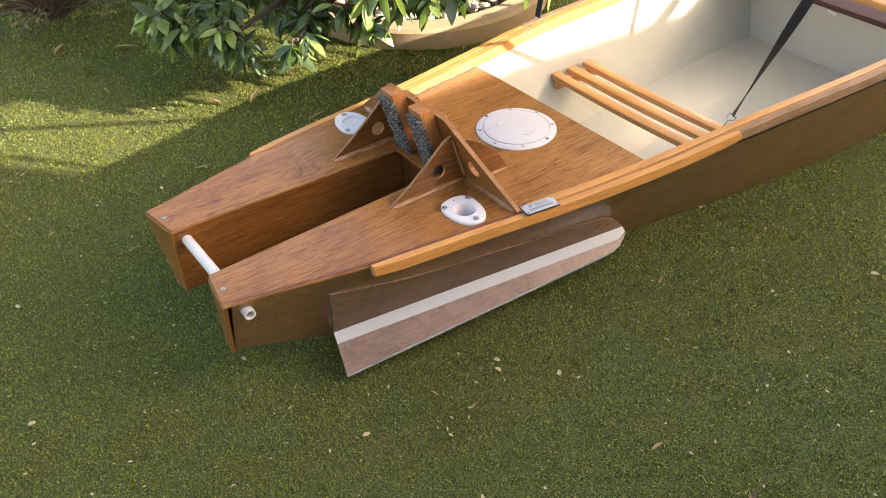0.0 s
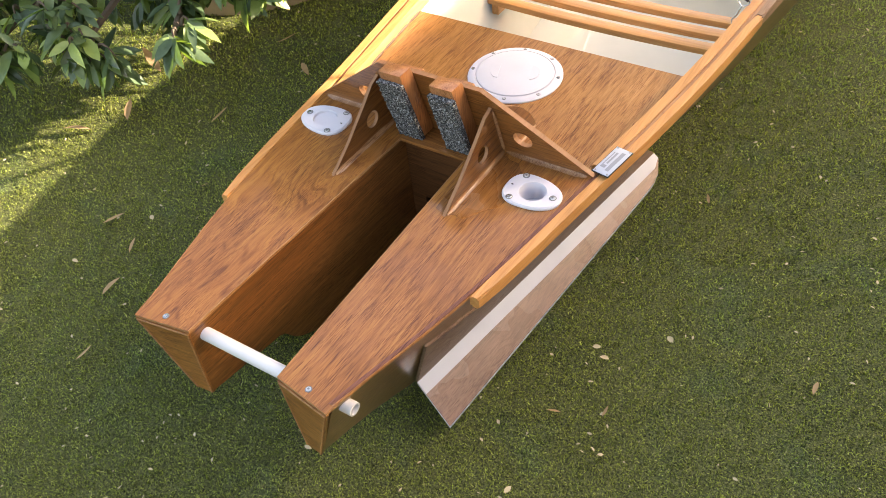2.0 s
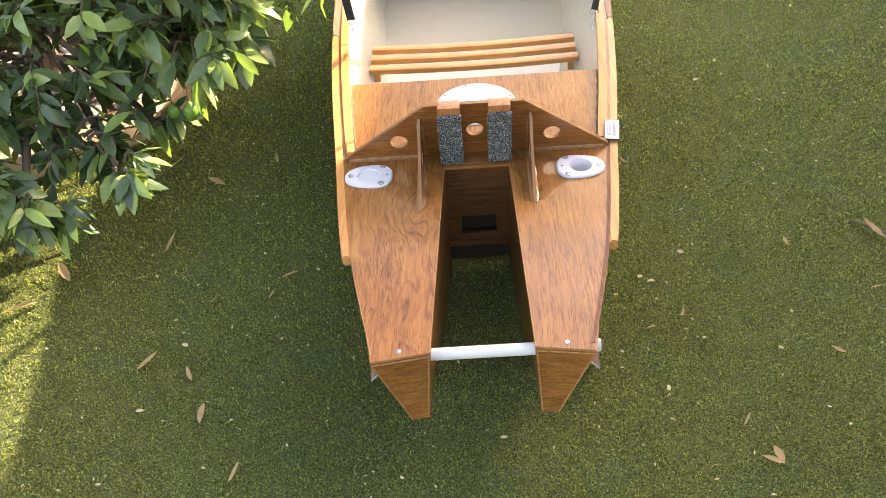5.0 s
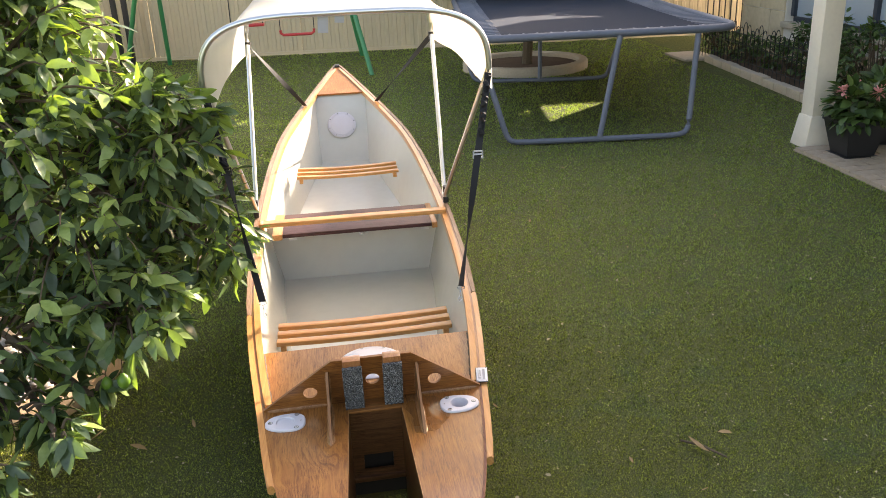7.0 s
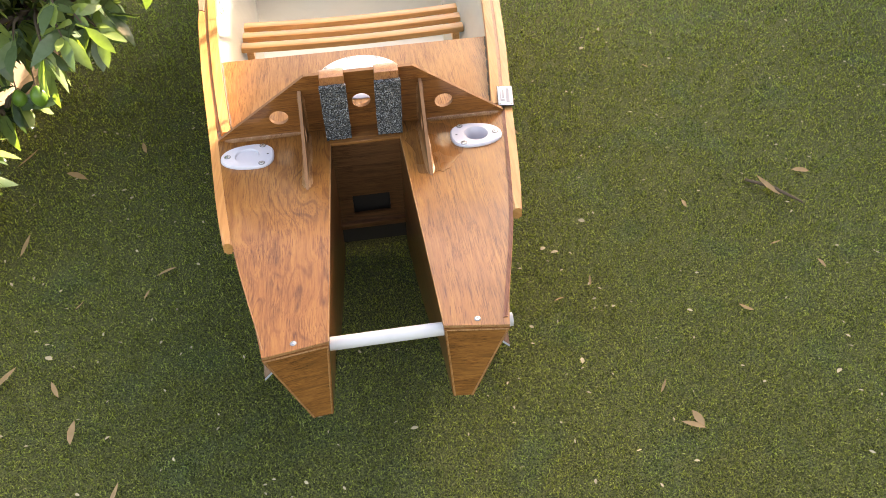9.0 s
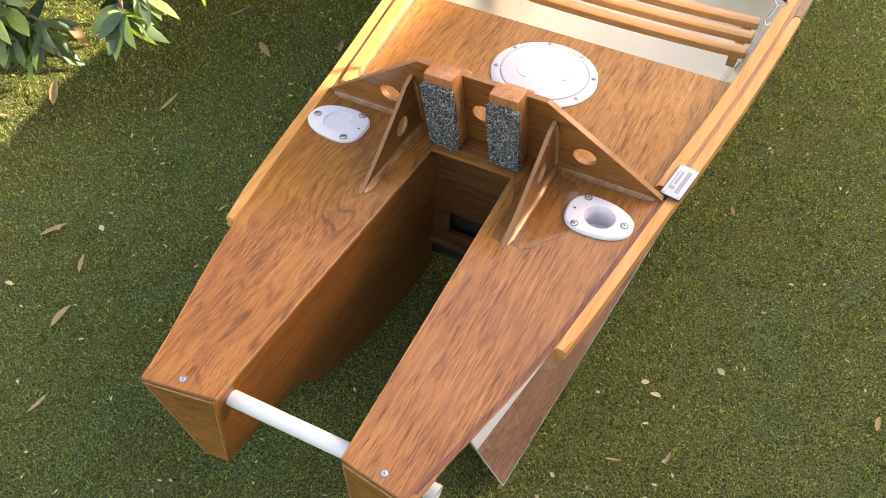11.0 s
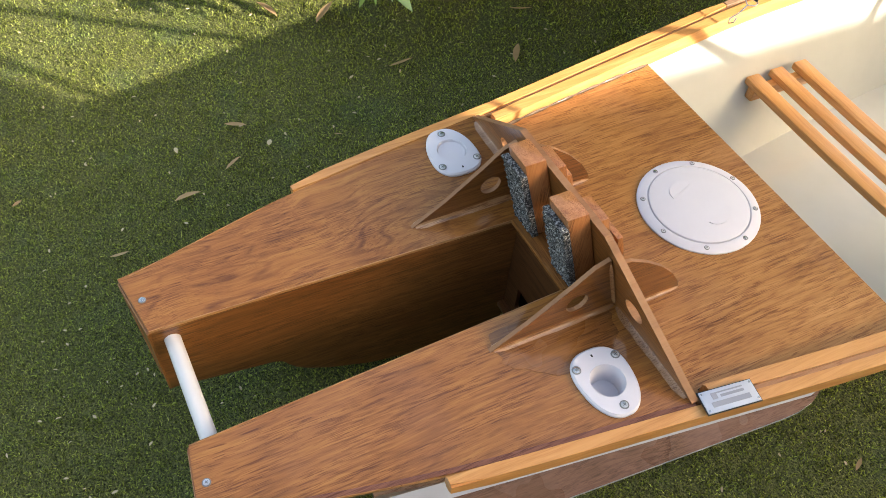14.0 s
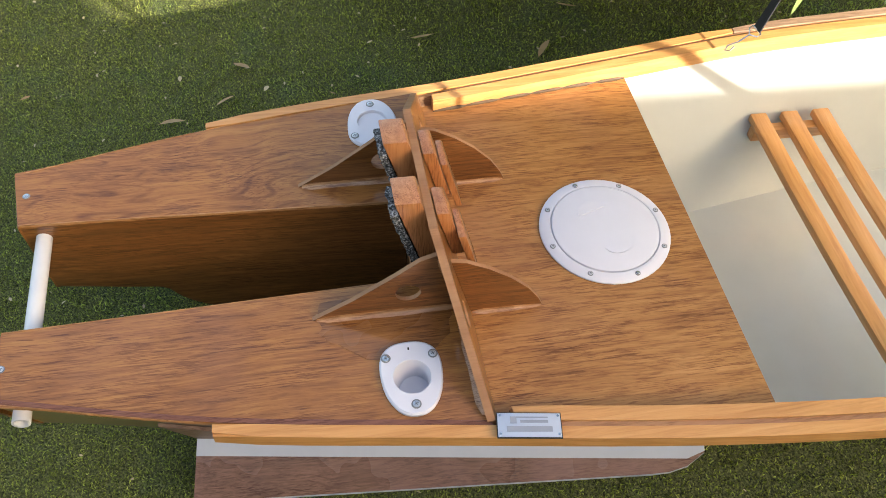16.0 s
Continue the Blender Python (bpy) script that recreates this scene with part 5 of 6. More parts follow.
# outer crown lobes are out of view, added to shade the trampoline mat
tree("back_tree", "leafy tree behind the trampoline in a round edging", (2.45, 9.0, 0.05), 1.3,
     [((2.5, 9.2, 2.0), (1.3, 1.0, 0.65), 3), ((3.4, 9.9, 2.0), (1.0, 0.8, 0.75), 2), ((1.5, 9.6, 2.1), (0.9, 0.8, 0.7), 1.5), ((4.35, 9.75, 1.8), (0.85, 0.6, 0.62), 2.2), ((3.4, 9.3, 1.75), (0.9, 0.6, 0.4), 1.6), ((5.1, 10.3, 2.05), (0.8, 0.6, 0.6), 2.0), ((3.8, 9.35, 1.85), (0.7, 0.45, 0.4), 2.0), ((4.75, 8.75, 1.75), (0.45, 0.4, 0.3), 2.2), ((4.25, 8.85, 1.62), (0.45, 0.4, 0.24), 2.0), ((2.45, 8.72, 1.42), (0.6, 0.25, 0.34), 1.6), ((5.2, 9.7, 2.0), (0.5, 0.7, 0.3), 2.4), ((1.4, 9.6, 1.24), (0.65, 0.4, 0.3), 1.6), ((2.4, 9.7, 1.22), (0.65, 0.4, 0.28), 1.6), ((3.4, 9.7, 1.22), (0.65, 0.4, 0.3), 1.8), ((4.1, 9.6, 1.24), (0.45, 0.4, 0.32), 1.4)],
     1150, 0.13, SHRUB, random.Random(5), 0.055)

# unripe fruit on the lemon tree
FRUIT = plain("green_lemon_skin", (0.12, 0.24, 0.03), 0.35, spot=0.25, scale=300, bump=0.25)
for x, y, z, r in ((-0.80, 0.95, 0.345, 0.021), (-0.87, 1.00, 0.315, 0.019), (-0.96, 0.98, 0.40, 0.020)):
    bm = bmesh.new()
    bmesh.ops.create_uvsphere(bm, u_segments=18, v_segments=12, radius=r)
    for v in bm.verts:
        k = v.co.z / r
        v.co.z = v.co.z * 1.25 + math.copysign(0.004 * max(0.0, abs(k) - 0.86) / 0.14, k)
    bmesh.ops.translate(bm, verts=bm.verts, vec=(x, y, z))
    fruit = thing("lemon", (x, y, z), "small unripe green lemon hanging from the tree", "lemon", "green lemons")
    part("skin", bm, FRUIT, fruit)
    part("stalk", cyl(bmesh.new(), (x, y, z + r * 1.2), (x + 0.004, y + 0.006, z + r * 1.2 + 0.05), 0.0016, seg=6), BARK, fruit)

# pebbles in the planter
def pebble_material():
    m = Mat("river_pebble")
    a = m.noise(25.0, 4.0)
    c = m.ramp(m.random(), [(0.0, (0.10, 0.09, 0.085)), (0.35, (0.28, 0.25, 0.22)), (0.7, (0.45, 0.40, 0.34)), (1.0, (0.62, 0.58, 0.52))])
    c = m.mix(m.val(a, 0, 0.5, 0.4, 0.7), c, m.mix(1.0, c, (0.6, 0.55, 0.5), "MULTIPLY"))
    m.set(color=c, rough=0.55)
    return m.m


PEBBLE = pebble_material()
bed = thing("pebble_bed", (PC[0], PC[1], 0), "bed of mixed grey and cream river pebbles in the planter", "pebbles")
bm = bmesh.new()
bmesh.ops.create_circle(bm, cap_ends=True, segments=40, radius=0.458, matrix=Matrix.Translation((PC[0], PC[1], 0.03)))
part("soil", bm, SOIL, bed, smooth=False)
rng = random.Random(8)
shapes = []
for k in range(6):
    bm = bmesh.new()
    bmesh.ops.create_icosphere(bm, subdivisions=1, radius=1.0)
    for v in bm.verts:
        v.co *= rng.uniform(0.85, 1.1)
    me = link_mesh("pebble", bm, PEBBLE)
    for p in me.polygons:
        p.use_smooth = True
    shapes.append(me)
count = 0
while count < 290:
    a, r = rng.uniform(0, 2 * math.pi), 0.455 * math.sqrt(rng.random())
    x, y = PC[0] + r * math.cos(a), PC[1] + r * math.sin(a)
    if r > 0.43 or r < 0.06:
        continue
    s = rng.uniform(0.016, 0.032)
    ob = new("pebble", shapes[count % 6])
    ob.parent = bed
    ob.matrix_parent_inverse = place_of(bed).inverted()
    ob.matrix_basis = Matrix.Translation((x, y, 0.04 + rng.uniform(0, 0.02))) @ Euler((rng.uniform(-0.4, 0.4), rng.uniform(-0.4, 0.4), a * 3)).to_matrix().to_4x4() @ Matrix.Diagonal((s * 1.3, s, s * 0.6, 1))
    count += 1

# swing frame
swing = thing("play_frame", (-1, 10, 0), "green tubular steel swing frame standing on the lawn", "swing")
for nm, a, b in (("leg", (0.455, 9.15, 0.0), (0.02, 10.32, 2.1)), ("leg", (0.42, 11.1, 0.0), (0.02, 10.32, 2.1)), ("leg", (-2.42, 11.3, 0.0), (-2.27, 10.35, 2.1)), ("leg", (-2.96, 10.95, 0.0), (-2.27, 10.30, 2.1))):
    part(nm, cyl(bmesh.new(), a, b, 0.032, seg=14), GREEN, swing)
part("top_bar", cyl(bmesh.new(), (0.16, 10.32, 2.1), (-2.41, 10.32, 2.1), 0.032), GREEN, swing)
trap = thing("trapeze", (-0.46, 10.1, 0.5), "red plastic trapeze bar hanging on chains from the swing frame", "swing handle")
part("bar", sweep(bmesh.new(), [(-0.69, 10.02, 0.54), (-0.685, 10.02, 0.50), (-0.65, 10.02, 0.475), (-0.28, 10.02, 0.475), (-0.245, 10.02, 0.50), (-0.24, 10.02, 0.54)], 0.019, 10), RED, trap)
for x, y in ((-0.69, 10.02), (-0.24, 10.02)):
    part("chain", cyl(bmesh.new(), (x, y, 0.53), (x, y + 0.3, 2.08), 0.007, seg=6), IRON, trap)
sw = thing("red_swing", (-1.13, 10.1, 0.62), "red swing seat on chains under the green frame", "swing seat")
part("seat", boxed(-1.36, -0.90, 10.05, 10.22, 0.60, 0.635, bevel=0.012), RED, sw)
for x in (-1.34, -0.92):
    part("chain", cyl(bmesh.new(), (x, 10.13, 0.63), (x, 10.31, 2.08), 0.008, seg=6), IRON, sw)
for x in (-3.07, -2.92):
    solid("dark_post", boxed(x - 0.035, x + 0.035, 11.2, 11.27, 0, 2.2, bevel=0.006), IRON, "tall dark steel post near the back fence", "post", "dark posts")

# stone courses on the house wall
wall_face = thing("stone_facing", (HX, 8.6, 0), "cream sandstone block facing on the house wall", "wall", kind="structure")
STONE = plain("sandstone_block", (0.60, 0.49, 0.34), 0.85, spot=0.3, scale=18, bump=0.4)
rng = random.Random(2)
for row in range(7):
    z0 = 0.02 + row * 0.31
    for y0, y1 in ((WY1 + 0.01, 9.0), (WY0, WY1)):
        if y1 == WY1 and z0 + 0.3 > WZ0 - 0.06:
            continue
        y = y0 - (0.25 if row % 2 else 0)
        while y < y1:
            a, b = max(y, y0), min(y + 0.57, y1)
            if b - a > 0.06:
                part("block", boxed(HX - 0.022, HX - 0.002, a + 0.004, b - 0.004, z0, z0 + 0.302, bevel=0.005), STONE, wall_face)
            y += 0.575

# iron gate between the house and the back fence
gate = thing("iron_gate", (5.5, 9.75, 0), "black wrought iron side gate with spear tops", "gate")
for i in range(9):
    x = 5.20 + 0.085 * i
    z = 1.42 + 0.22 * math.sin(math.pi * i / 8)
    bm = cyl(bmesh.new(), (x, 9.75, 0.06), (x, 9.75, z), 0.009, seg=8)
    cyl(bm, (x, 9.75, z), (x, 9.75, z + 0.07), 0.013, 0.001, seg=8)
    part("bar", bm, IRON, gate)
for z in (0.18, 0.75, 1.28):
    part("rail", boxed(5.16, 5.92, 9.735, 9.765, z, z + 0.03, bevel=0.003), IRON, gate)

# wire edging along the bed
wire = thing("wire_edging", (4.62, 7.3, 0), "low black wire hoop edging along the garden bed", "garden fence")
a, b = Vector((4.56, 5.9, 0.02)), Vector((4.78, 9.0, 0.02))
n = 30
for i in range(n):
    p, q = a.lerp(b, i / n), a.lerp(b, (i + 1.0) / n)
    h = 0.52 + 0.04 * math.sin(i * 1.7)
    part("hoop", sweep(bmesh.new(), [p, p + Vector((0, 0, h - 0.06)), p.lerp(q, 0.25) + Vector((0, 0, h - 0.01)), p.lerp(q, 0.5) + Vector((0, 0, h)), p.lerp(q, 0.75) + Vector((0, 0, h - 0.01)), q + Vector((0, 0, h - 0.06)), q], 0.0045, 6), IRON, wire)
for z in (0.12, 0.3, 0.42):
    part("wire", cyl(bmesh.new(), a + Vector((0, 0, z)), b + Vector((0, 0, z)), 0.004, seg=6), IRON, wire)


def shrub(name, label, c, r, n, leaf, mat, seed, flowers=0):
    """A bush of stems with leaves all round, and a few flower heads."""
    rg = random.Random(seed)
    t = thing(name, (c[0], c[1], 0.05), label, "shrub")
    lv, bm = Leaves(), bmesh.new()
    c, r = Vector(c), Vector(r)
    for _ in range(n):
        d = Vector((rg.gauss(0, 1), rg.gauss(0, 1), rg.gauss(0.3, 1))).normalized()
        tip = c + Vector((d.x * r.x, d.y * r.y, d.z * r.z)) * rg.uniform(0.4, 1) ** 0.5
        tip.z = max(0.08, tip.z)
        root = Vector((c.x + rg.uniform(-0.04, 0.04), c.y + rg.uniform(-0.04, 0.04), 0.05))
        sweep(bm, arc(root, root.lerp(tip, 0.5) + Vector((0, 0, 0.08)), tip, 4), [0.005, 0.004, 0.004, 0.003, 0.002], 4)
        for _ in range(7):
            o = Vector((rg.gauss(0, 1), rg.gauss(0, 1), rg.gauss(0, 0.6))).normalized()
            L = leaf * rg.uniform(0.6, 1.2)
            lv.add(tip + o * leaf * 0.3 - (tip - c) * rg.uniform(0, 0.25), o + d * 0.6, Vector((rg.gauss(0, 0.3), rg.gauss(0, 0.3), 1)), L, L * 0.5, rg.uniform(0, 0.4))
    part("stem", bm, BARK, t)
    cr = new("foliage", lv.mesh("foliage", mat))
    cr.parent = t
    cr.matrix_parent_inverse = place_of(t).inverted()
    tagged(cr, kind="stuff")
    for _ in range(flowers):
        a = rg.uniform(0, 2 * math.pi)
        p = c + Vector((math.cos(a) * r.x * 0.75, math.sin(a) * r.y * 0.75 - 0.03, r.z * rg.uniform(0.75, 1.15)))
        fl = Leaves()
        for k in range(26):
            o = Vector((rg.gauss(0, 1), rg.gauss(0, 1), rg.gauss(0.4, 0.8))).normalized()
            fl.add(p + o * 0.012, o, Vector((0.1, 0.2, 1)), 0.05, 0.024, 0.1)
        f = new("flower", fl.mesh("flower", PINK))
        f.parent = t
        f.matrix_parent_inverse = place_of(t).inverted()
        tagged(f, "pink flower head")
    return t


PINK = plain("pink_petal", (0.75, 0.34, 0.32), 0.6)
shrub("garden_shrub", "large green leafy shrub in the bed under the window", (4.95, 6.45, 0.42), (0.34, 0.42, 0.40), 130, 0.07, SHRUB, 3)
shrub("garden_shrub", "dense green leafy shrub in the bed behind the patio post", (4.9, 5.5, 0.42), (0.36, 0.5, 0.42), 140, 0.07, SHRUB, 4)
for i, y in enumerate((7.0, 7.45, 7.9, 8.35, 8.75)):
    shrub("bedding_plant", "low dark green bedding plant behind the wire edging", (4.88 + 0.05 * (i % 2), y, 0.22), (0.17, 0.2, 0.2), 34, 0.07, SHRUB, 20 + i)


def pot_plant(c, w, h, seed, flowers, label):
    p = thing("plant_pot", (c[0], c[1], 0.012), "square tapered black plastic plant pot on the paving", "plant pot", "pots on the patio")
    bm = bmesh.new()
    rings = []
    for k, z in ((0.34, 0.035), (0.5, h), (0.53, h), (0.53, h + 0.025), (0.46, h + 0.025), (0.44, h - 0.03)):
        rings.append([bm.verts.new((c[0] + sx * w * k, c[1] + sy * w * k, z)) for sx, sy in ((-1, -1), (1, -1), (1, 1), (-1, 1))])
    for u, v in zip(rings, rings[1:]):
        for i in range(4):
            bm.faces.new((u[i], u[(i + 1) % 4], v[(i + 1) % 4], v[i]))
    bm.faces.new(rings[0]), bm.faces.new(rings[-1])
    part("pot", bm, BLACK, p, smooth=False)
    part("saucer", boxed(c[0] - w * 0.42, c[0] + w * 0.42, c[1] - w * 0.42, c[1] + w * 0.42, 0.013, 0.034, bevel=0.006), BLACK, p)
    return shrub("potted_plant", label, (c[0], c[1], h + 0.10), (w * 0.62, w * 0.62, 0.14), 46, 0.12, SHRUB, seed, flowers)


pot_plant((3.69, 3.92), 0.31, 0.27, 41, 4, "broad leaved green plant with pink flowers in a black pot")
pot_plant((4.08, 4.20), 0.31, 0.28, 42, 2, "green leafy plant with pale pink flowers in a dark pot")
rng = random.Random(12)
bme = boxed(-0.113, 0.113, -0.055, 0.055, 0, 0.022, bevel=0.004)
brick_me = link_mesh("paver", bme, PAVER)
half_me = link_mesh("half_paver", boxed(-0.056, 0.056, -0.055, 0.055, 0, 0.022, bevel=0.004), PAVER)
for r in range(13):
    for k in range(5):
        x, y = 3.52 + 0.232 * k + (0.116 if r % 2 else 0), 2.75 + 0.116 * r
        if x > 4.6:
            continue
        ob = new("paver", brick_me)
        ob.parent = paving
        ob.matrix_parent_inverse = place_of(paving).inverted()
        if r % 2 and k == 0:
            half = new("half_paver", half_me)
            half.parent = paving
            half.matrix_parent_inverse = place_of(paving).inverted()
            half.matrix_basis = pose(3.463, y, 0.010)
        ob.matrix_basis = pose(x, y, 0.010 + rng.uniform(-0.002, 0.002), 0, 0, rng.uniform(-0.8, 0.8))

verts, faces = [], []
for r in range(78):
    for k in range(8):
        x, y = 3.52 + 0.232 * k + (0.116 if r % 2 else 0), -4.9 + 0.116 * r
        if (y > 2.70 and x < 4.6) or x > 5.22 or y > 4.18:
            continue
        b, z = len(verts), 0.032 + rng.uniform(-0.002, 0.002)
        verts += [(x + sx * 0.112, y + sy * 0.054, zz) for zz in (0.012, z) for sx, sy in ((-1, -1), (1, -1), (1, 1), (-1, 1))]
        faces += [(b + 4, b + 5, b + 6, b + 7)] + [(b + q, b + (q + 1) % 4, b + 4 + (q + 1) % 4, b + 4 + q) for q in range(4)]
me = bpy.data.meshes.new("pavers")
me.from_pydata(verts, [], faces)
me.materials.append(PAVER)
ob = new("pavers", me)
ob.parent = paving
ob.matrix_parent_inverse = place_of(paving).inverted()
tagged(ob, kind="stuff")

# dry leaves and twigs on the turf
DRY = leaf_material("dry_leaf", (0.30, 0.16, 0.07), (0.45, 0.27, 0.13), (0.62, 0.45, 0.27), 0.7, (1.1, 1.0, 0.8))


def dry_leaf(x, y, rot, L, W, curl, seed):
    lv = Leaves()
    lv.add(Vector((0, 0, 0)), Vector((1, 0, 0.25)), Vector((0, 0.25, 1)), L, W, curl)
    ob = new("dry_leaf", lv.mesh("dry_leaf", DRY))
    ob.matrix_basis = pose(x, y, 0.013, 0, 0, rot)
    return tagged(ob, "curled tan dry leaf lying on the turf", "leaf", "fallen leaves")


FALLEN = [(1.10, 0.66, 140, 0.085), (-0.55, 0.60, 20, 0.055), (0.85, 0.26, 170, 0.045), (0.62, -0.04, 160, 0.05), (-0.71, 0.24, 120, 0.05), (0.50, 0.40, 80, 0.025),
          (-0.57, 0.52, 60, 0.03), (1.08, 0.37, 100, 0.035), (0.56, 0.06, 50, 0.03), (-0.86, 0.28, 40, 0.07), (-0.91, 0.73, 70, 0.07), (-0.80, 1.05, 150, 0.08), (-0.73, 0.51, 30, 0.03),
          (0.46, 1.07, 120, 0.03), (-0.66, 0.11, 95, 0.06), (-0.56, -0.05, 60, 0.05), (0.83, 0.65, 95, 0.035), (0.40, 0.36, 15, 0.03), (-1.15, 0.62, 130, 0.09),
          (-1.3, 0.5, 20, 0.1), (-1.25, 0.85, 160, 0.11), (-1.02, 1.15, 25, 0.08), (-1.6, 0.4, 80, 0.07), (-1.85, 0.2, 30, 0.1), (-1.95, 0.35, 60, 0.11), (-2.05, 0.15, 140, 0.1)]
rng = random.Random(31)
for i, (x, y, r, L) in enumerate(FALLEN):
    dry_leaf(x, y, r, L, L * rng.uniform(0.2, 0.3), rng.uniform(-0.35, 0.3), i)
for i in range(60):
    x, y = rng.uniform(-1.6, 3.0), rng.uniform(-0.6, 8.5)
    if abs(x) < 0.55 or math.hypot(x - PC[0], y - PC[1]) < 0.65:
        continue
    L = rng.uniform(0.025, 0.05)
    dry_leaf(x, y, rng.uniform(0, 360), L, L * rng.uniform(0.25, 0.45), rng.uniform(-0.3, 0.3), i)
tw = solid("twig", sweep(bmesh.new(), [(1.03, 0.74, 0.014), (1.08, 0.69, 0.022), (1.14, 0.62, 0.014)], [0.004, 0.005, 0.003], 7), BARK, "short curved brown twig on the turf", "twig")
flecks = Leaves()
for i in range(2600):
    x, y = rng.uniform(-1.7, 3.2), rng.uniform(-0.75, 9.0) if i % 2 else rng.uniform(-0.75, 2.4)
    if abs(x) < interp(CHINE, y) and 0.3 < y < 5.3:
        continue
    L = rng.uniform(0.004, 0.012) * (1 + 0.14 * max(0, y)) * (1.8 if i % 17 == 0 else 1.0)
    flecks.add(Vector((x, y, 0.0130 + 0.0015 * max(0, y))), Vector((rng.gauss(0, 1), rng.gauss(0, 1), 0.15)), Vector((rng.gauss(0, 0.4), rng.gauss(0, 0.4), 1)), L, L * rng.uniform(0.3, 0.6), 0.2)
FLECK = plain("pale_leaf_fleck", (0.50, 0.41, 0.25), 0.8)
tagged(new("leaf_flecks", flecks.mesh("leaf_flecks", FLECK)), "tiny pale flecks of leaf litter on the turf", "leaf litter", kind="stuff")

# dry feathery shrub at the yard's edge
DRYSHRUB = leaf_material("dry_shrub_leaf", (0.10, 0.09, 0.04), (0.20, 0.17, 0.08), (0.32, 0.26, 0.15), 0.7)
shrub("dry_shrub", "feathery half-dry olive and brown shrub at the lawn's edge", (-2.35, 0.25, 0.3), (0.42, 0.55, 0.34), 190, 0.032, DRYSHRUB, 77)
shrub("dry_shrub", "feathery half-dry olive shrub behind the lemon tree", (-2.5, 0.95, 0.35), (0.42, 0.55, 0.36), 150, 0.032, DRYSHRUB, 78)

# printed tags on the canopy's rear edge
TAG = plain("tag_vinyl", (0.42, 0.42, 0.46), 0.4)
for x, w, h in ((-0.056, 0.038, 0.075), (0.004, 0.034, 0.042)):
    solid("canopy_tag", boxed(-w / 2, w / 2, -0.001, 0.001, -h, 0.0, m=pose(x, 1.612, 1.405, 0, 4, 3), bevel=0.0006), TAG, "small printed grey tag hanging from the canopy's edge", "tag", "canopy tags")

for ob in [o for o in scene.objects if o.type == "MESH" and o.parent and o.parent.name.split(".")[0] in ("canoe", "slat_seat", "side_fin")]:
    for v in ob.data.vertices:
        v.co.y += SKEW * v.co.x * min(1.0, max(0.0, (2.3 - v.co.y) / 0.8))

# the canoe and all that it carries sit a little above the turf's backing
for ob in [o for o in scene.objects if o.parent is None and o.name.split(".")[0] in ("canoe", "slat_seat", "hatch", "rod_holder", "identification_plate", "canopy", "canopy_tag")]:
    ob.location.z += LIFT

# ---- turf blades ----
def blade_material(name, spread, green):
    """Green fibres that let light through; spread: how far single fibres differ from their mean."""
    m = Mat(name)
    b = m.noise(2.2, 4.0)
    tone = lambda f: tuple(v * (1 + (f - 1) * spread) for v in green)
    c = m.ramp(m.island(), [(0.0, tone(0.40)), (0.3, tone(0.78)), (0.8, tone(1.18)), (0.97, tone(1.45)), (1.0, (0.30, 0.28, 0.15))])
    c = m.mix(m.val(b, 0, 0.35, 0.4, 0.7), c, m.mix(1.0, c, (0.88, 0.8, 0.65), "MULTIPLY"))
    c = m.mix(m.val(m.noise(5.5, 3.0), 0, 0.5 * spread, 0.52, 0.68), c, m.mix(1.0, c, (0.78, 0.98, 1.25), "MULTIPLY"))
    tuft = lambda f: tuple(1 + (v - 1) * spread for v in f)
    c = m.mix(1.0, c, m.ramp(m.noise(175.0, 3.0, 0.7), [(0.38, tuft((0.22, 0.23, 0.24))), (0.49, tuft((0.90, 0.90, 0.90))), (0.61, tuft((1.55, 1.53, 1.48)))]), "MULTIPLY")
    m.set(color=c, rough=0.6)
    m.b.inputs["Specular IOR Level"].default_value = 0.15
    geo, va = m.t.nodes.new("ShaderNodeNewGeometry"), m.node("ShaderNodeVectorMath")
    va.operation = "MULTIPLY_ADD"
    k = 0.05 + 0.65 * spread
    va.inputs[1].default_value, va.inputs[2].default_value = (k, k, k), (0, 0, 1 - k)
    m.link(geo.outputs["Normal"], va.inputs[0])
    m.link(va.outputs[0], m.b.inputs["Normal"])
    tr, mx = m.t.nodes.new("ShaderNodeBsdfTranslucent"), m.t.nodes.new("ShaderNodeMixShader")
    m.link(m.mix(1.0, c, (3.0, 3.6, 0.95), "MULTIPLY"), tr.inputs["Color"])
    mx.inputs[0].default_value = 0.38
    m.link(m.b.outputs[0], mx.inputs[1])
    m.link(tr.outputs[0], mx.inputs[2])
    m.link(mx.outputs[0], m.t.nodes["Material Output"].inputs["Surface"])
    return m.m


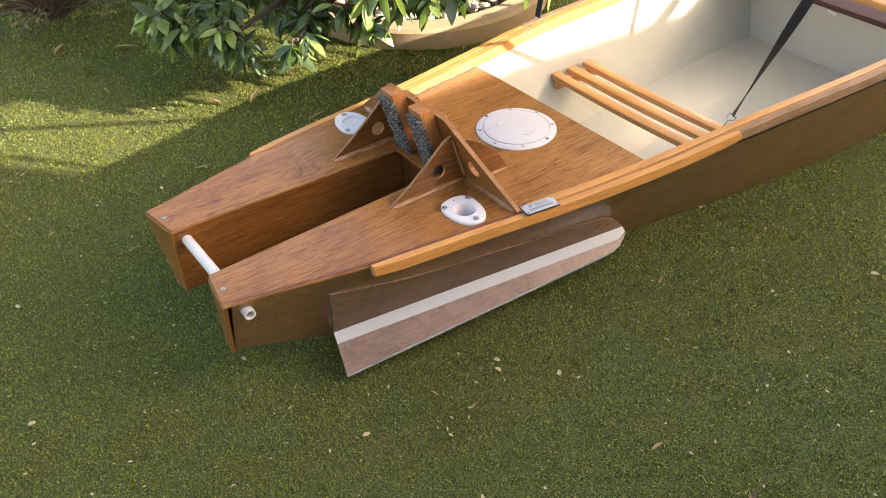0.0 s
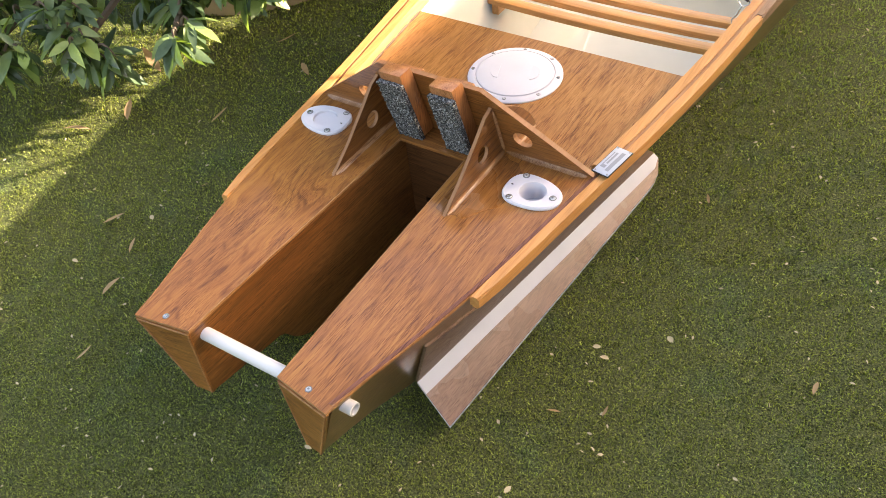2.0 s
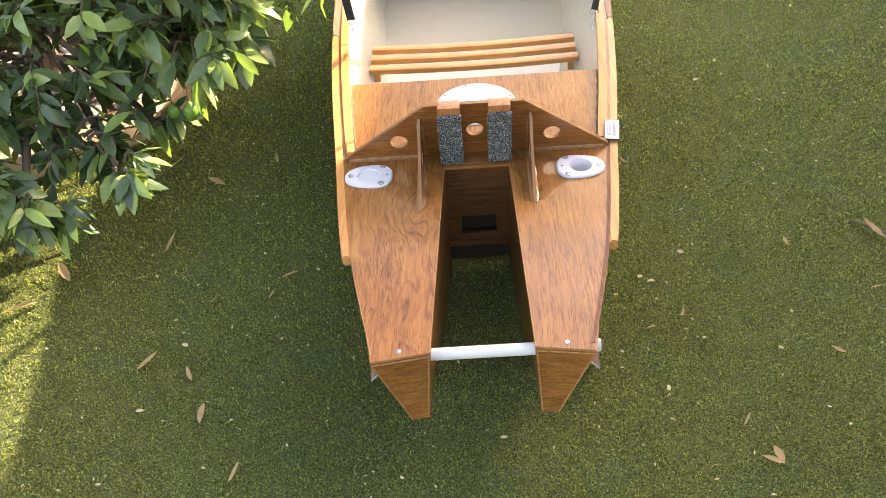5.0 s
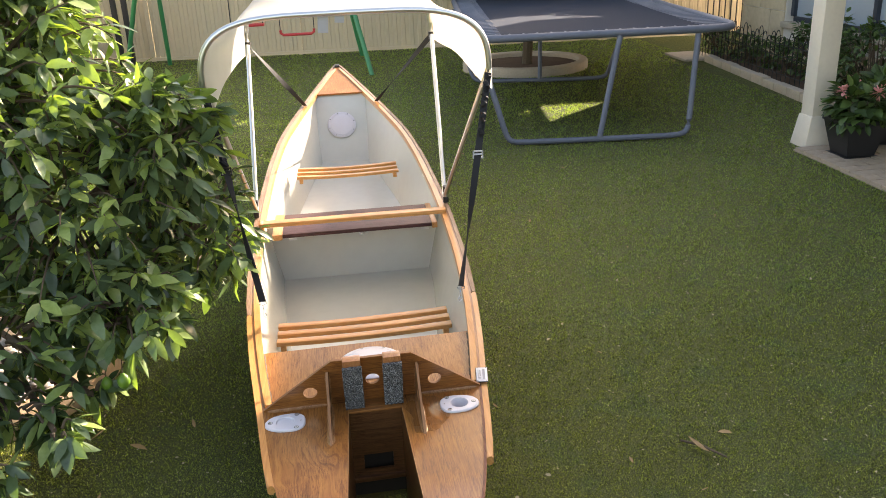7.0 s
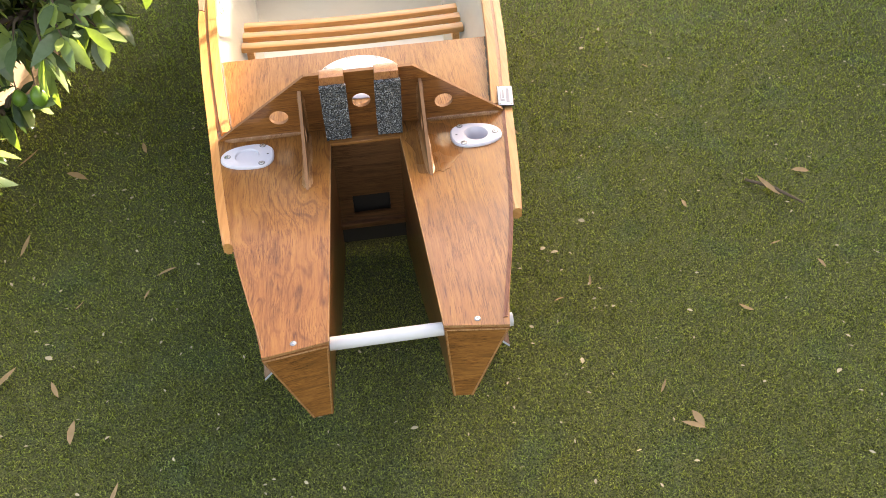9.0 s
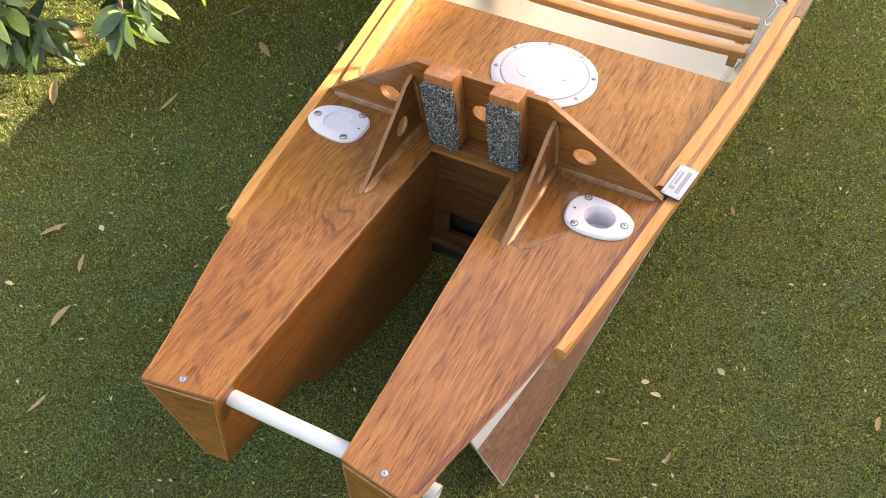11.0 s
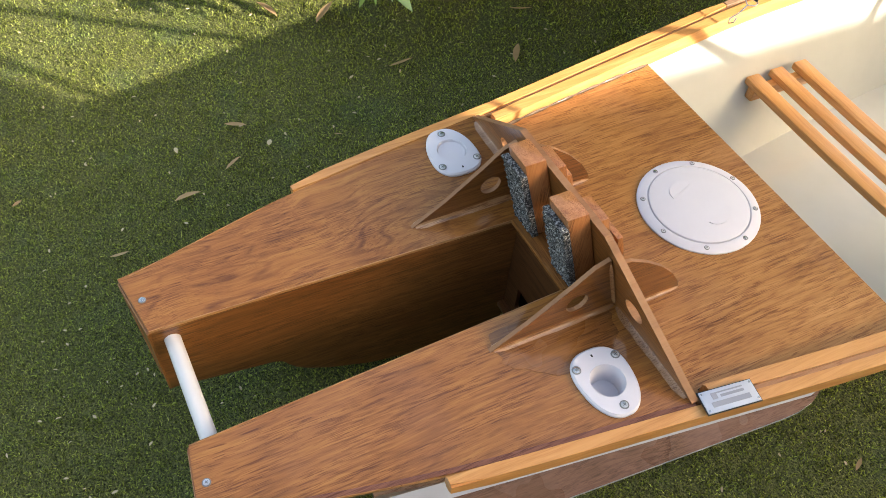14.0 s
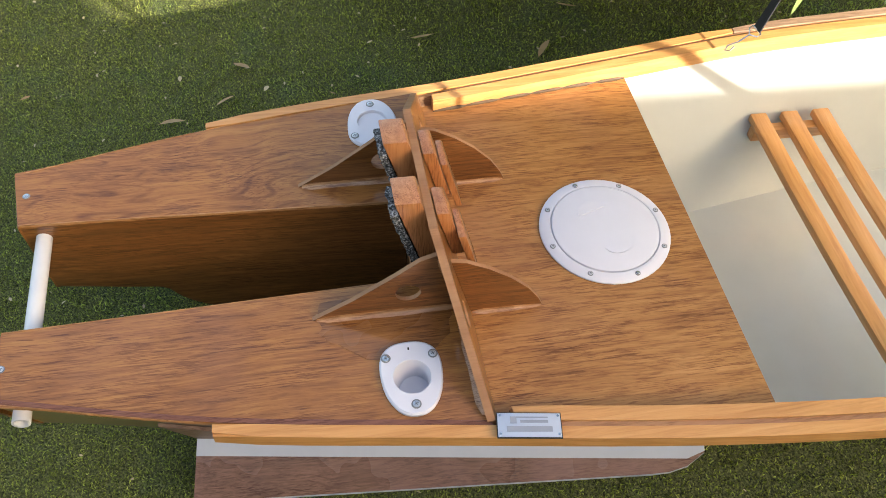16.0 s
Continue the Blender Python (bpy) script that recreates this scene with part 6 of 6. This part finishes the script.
def blades(n, x0, x1, y0, y1, rs, fade=0, w0=0.0015, per_m2=76000):
    """Curled blades, thinned out and broadened step by step away from the stern."""
    x, y = rs.uniform(x0, x1, n), rs.uniform(y0, y1, n)
    grow = np.maximum(1.0, np.hypot(x - 0.2, y + 0.5) / 0.98)
    ch = np.interp(y, [a for a, _ in CHINE], [b for _, b in CHINE], left=-1, right=-1)
    inside = (np.abs(x - XC) < ch - 0.01) & ((y > WELL_Y + 0.03) | (np.abs(x - XC) > 0.105)) & (y > 0.40) & (y < 5.0)
    ok = ~inside & (np.hypot(x - PC[0], y - PC[1]) > 0.57) & ((x < 3.40) | (y > 4.23)) & ((x < 4.36) | (y > 9.0))
    ok &= rs.uniform(0, 1, n) * (n / ((x1 - x0) * (y1 - y0))) < per_m2 / grow ** 1.85
    if fade:
        ok &= rs.uniform(0, 1, n) < ((y1 - y) if fade < 0 else (y - y0)) / 0.6
    x, y, g = x[ok], y[ok], grow[ok]
    n = len(x)
    w = w0 * g ** 0.95 * rs.uniform(0.7, 1.25, n)
    h = 0.0052 * g ** 0.45 * rs.uniform(0.55, 1.2, n)
    # tufts and hollows a finger's width across
    cell = 0.010 * g
    gx, gy = np.floor(x / cell), np.floor(y / cell)
    lump = np.abs(np.sin(gx * 12.9898 + gy * 78.233) * 43758.5453) % 1.0
    h *= 0.55 + 0.95 * lump
    a = rs.uniform(0, 2 * np.pi, n)
    a2 = a + rs.uniform(-1.5, 1.5, n)
    wa = a + rs.uniform(0.6, 2.5, n)
    l1, l2 = rs.uniform(0.1, 0.7, n) * h, rs.uniform(0.3, 1.0, n) * h
    rise = rs.uniform(-0.25, 0.45, n)
    dx, dy = np.cos(wa) * w / 2, np.sin(wa) * w / 2
    mx, my = np.cos(a) * l1, np.sin(a) * l1
    tx, ty = mx + np.cos(a2) * l2, my + np.sin(a2) * l2
    v = np.zeros((n, 6, 3), np.float32)
    for k, (s, ox, oy, z) in enumerate(((-1, 0, 0, 0), (1, 0, 0, 0), (1, mx, my, h * 0.75), (-1, mx, my, h * 0.75), (0.55, tx, ty, h * (0.75 + rise)), (-0.55, tx, ty, h * (0.75 + rise)))):
        v[:, k, 0], v[:, k, 1], v[:, k, 2] = x + s * dx + ox, y + s * dy + oy, z
    return v.reshape(-1, 3)


def blade_object(name, verts, mat, label):
    n = len(verts) // 6
    me = bpy.data.meshes.new(name)
    me.vertices.add(len(verts))
    me.vertices.foreach_set("co", verts.ravel())
    idx = (np.arange(n, dtype=np.int32)[:, None] * 6 + np.array([0, 1, 2, 3, 3, 2, 4, 5], np.int32)).ravel()
    me.loops.add(8 * n)
    me.loops.foreach_set("vertex_index", idx)
    me.polygons.add(2 * n)
    me.polygons.foreach_set("loop_start", np.arange(0, 8 * n, 4, dtype=np.int32))
    me.update()
    me.materials.append(mat)
    return tagged(new(name, me), label, "grass", kind="stuff")


rs = np.random.RandomState(3)
near = np.concatenate([blades(900000, -1.7, 1.9, -0.75, 2.0, rs, -1), blades(170000, -2.8, -1.7, -0.75, 2.0, rs, -1), blades(190000, 1.9, 3.4, 0.0, 2.0, rs, -1)])
blade_object("turf_blades", near, blade_material("turf_blade", 1.0, (0.158, 0.169, 0.061)), "short curly green artificial grass blades")
far = np.concatenate([blades(460000, -2.0, 4.4, 1.4, 5.0, rs, 1), blades(300000, -4.0, 4.7, 5.0, 11.6, rs)])
blade_object("turf_blades", far, blade_material("distant_turf_blade", 0.35, (0.176, 0.208, 0.092)), "short even green artificial grass further off")
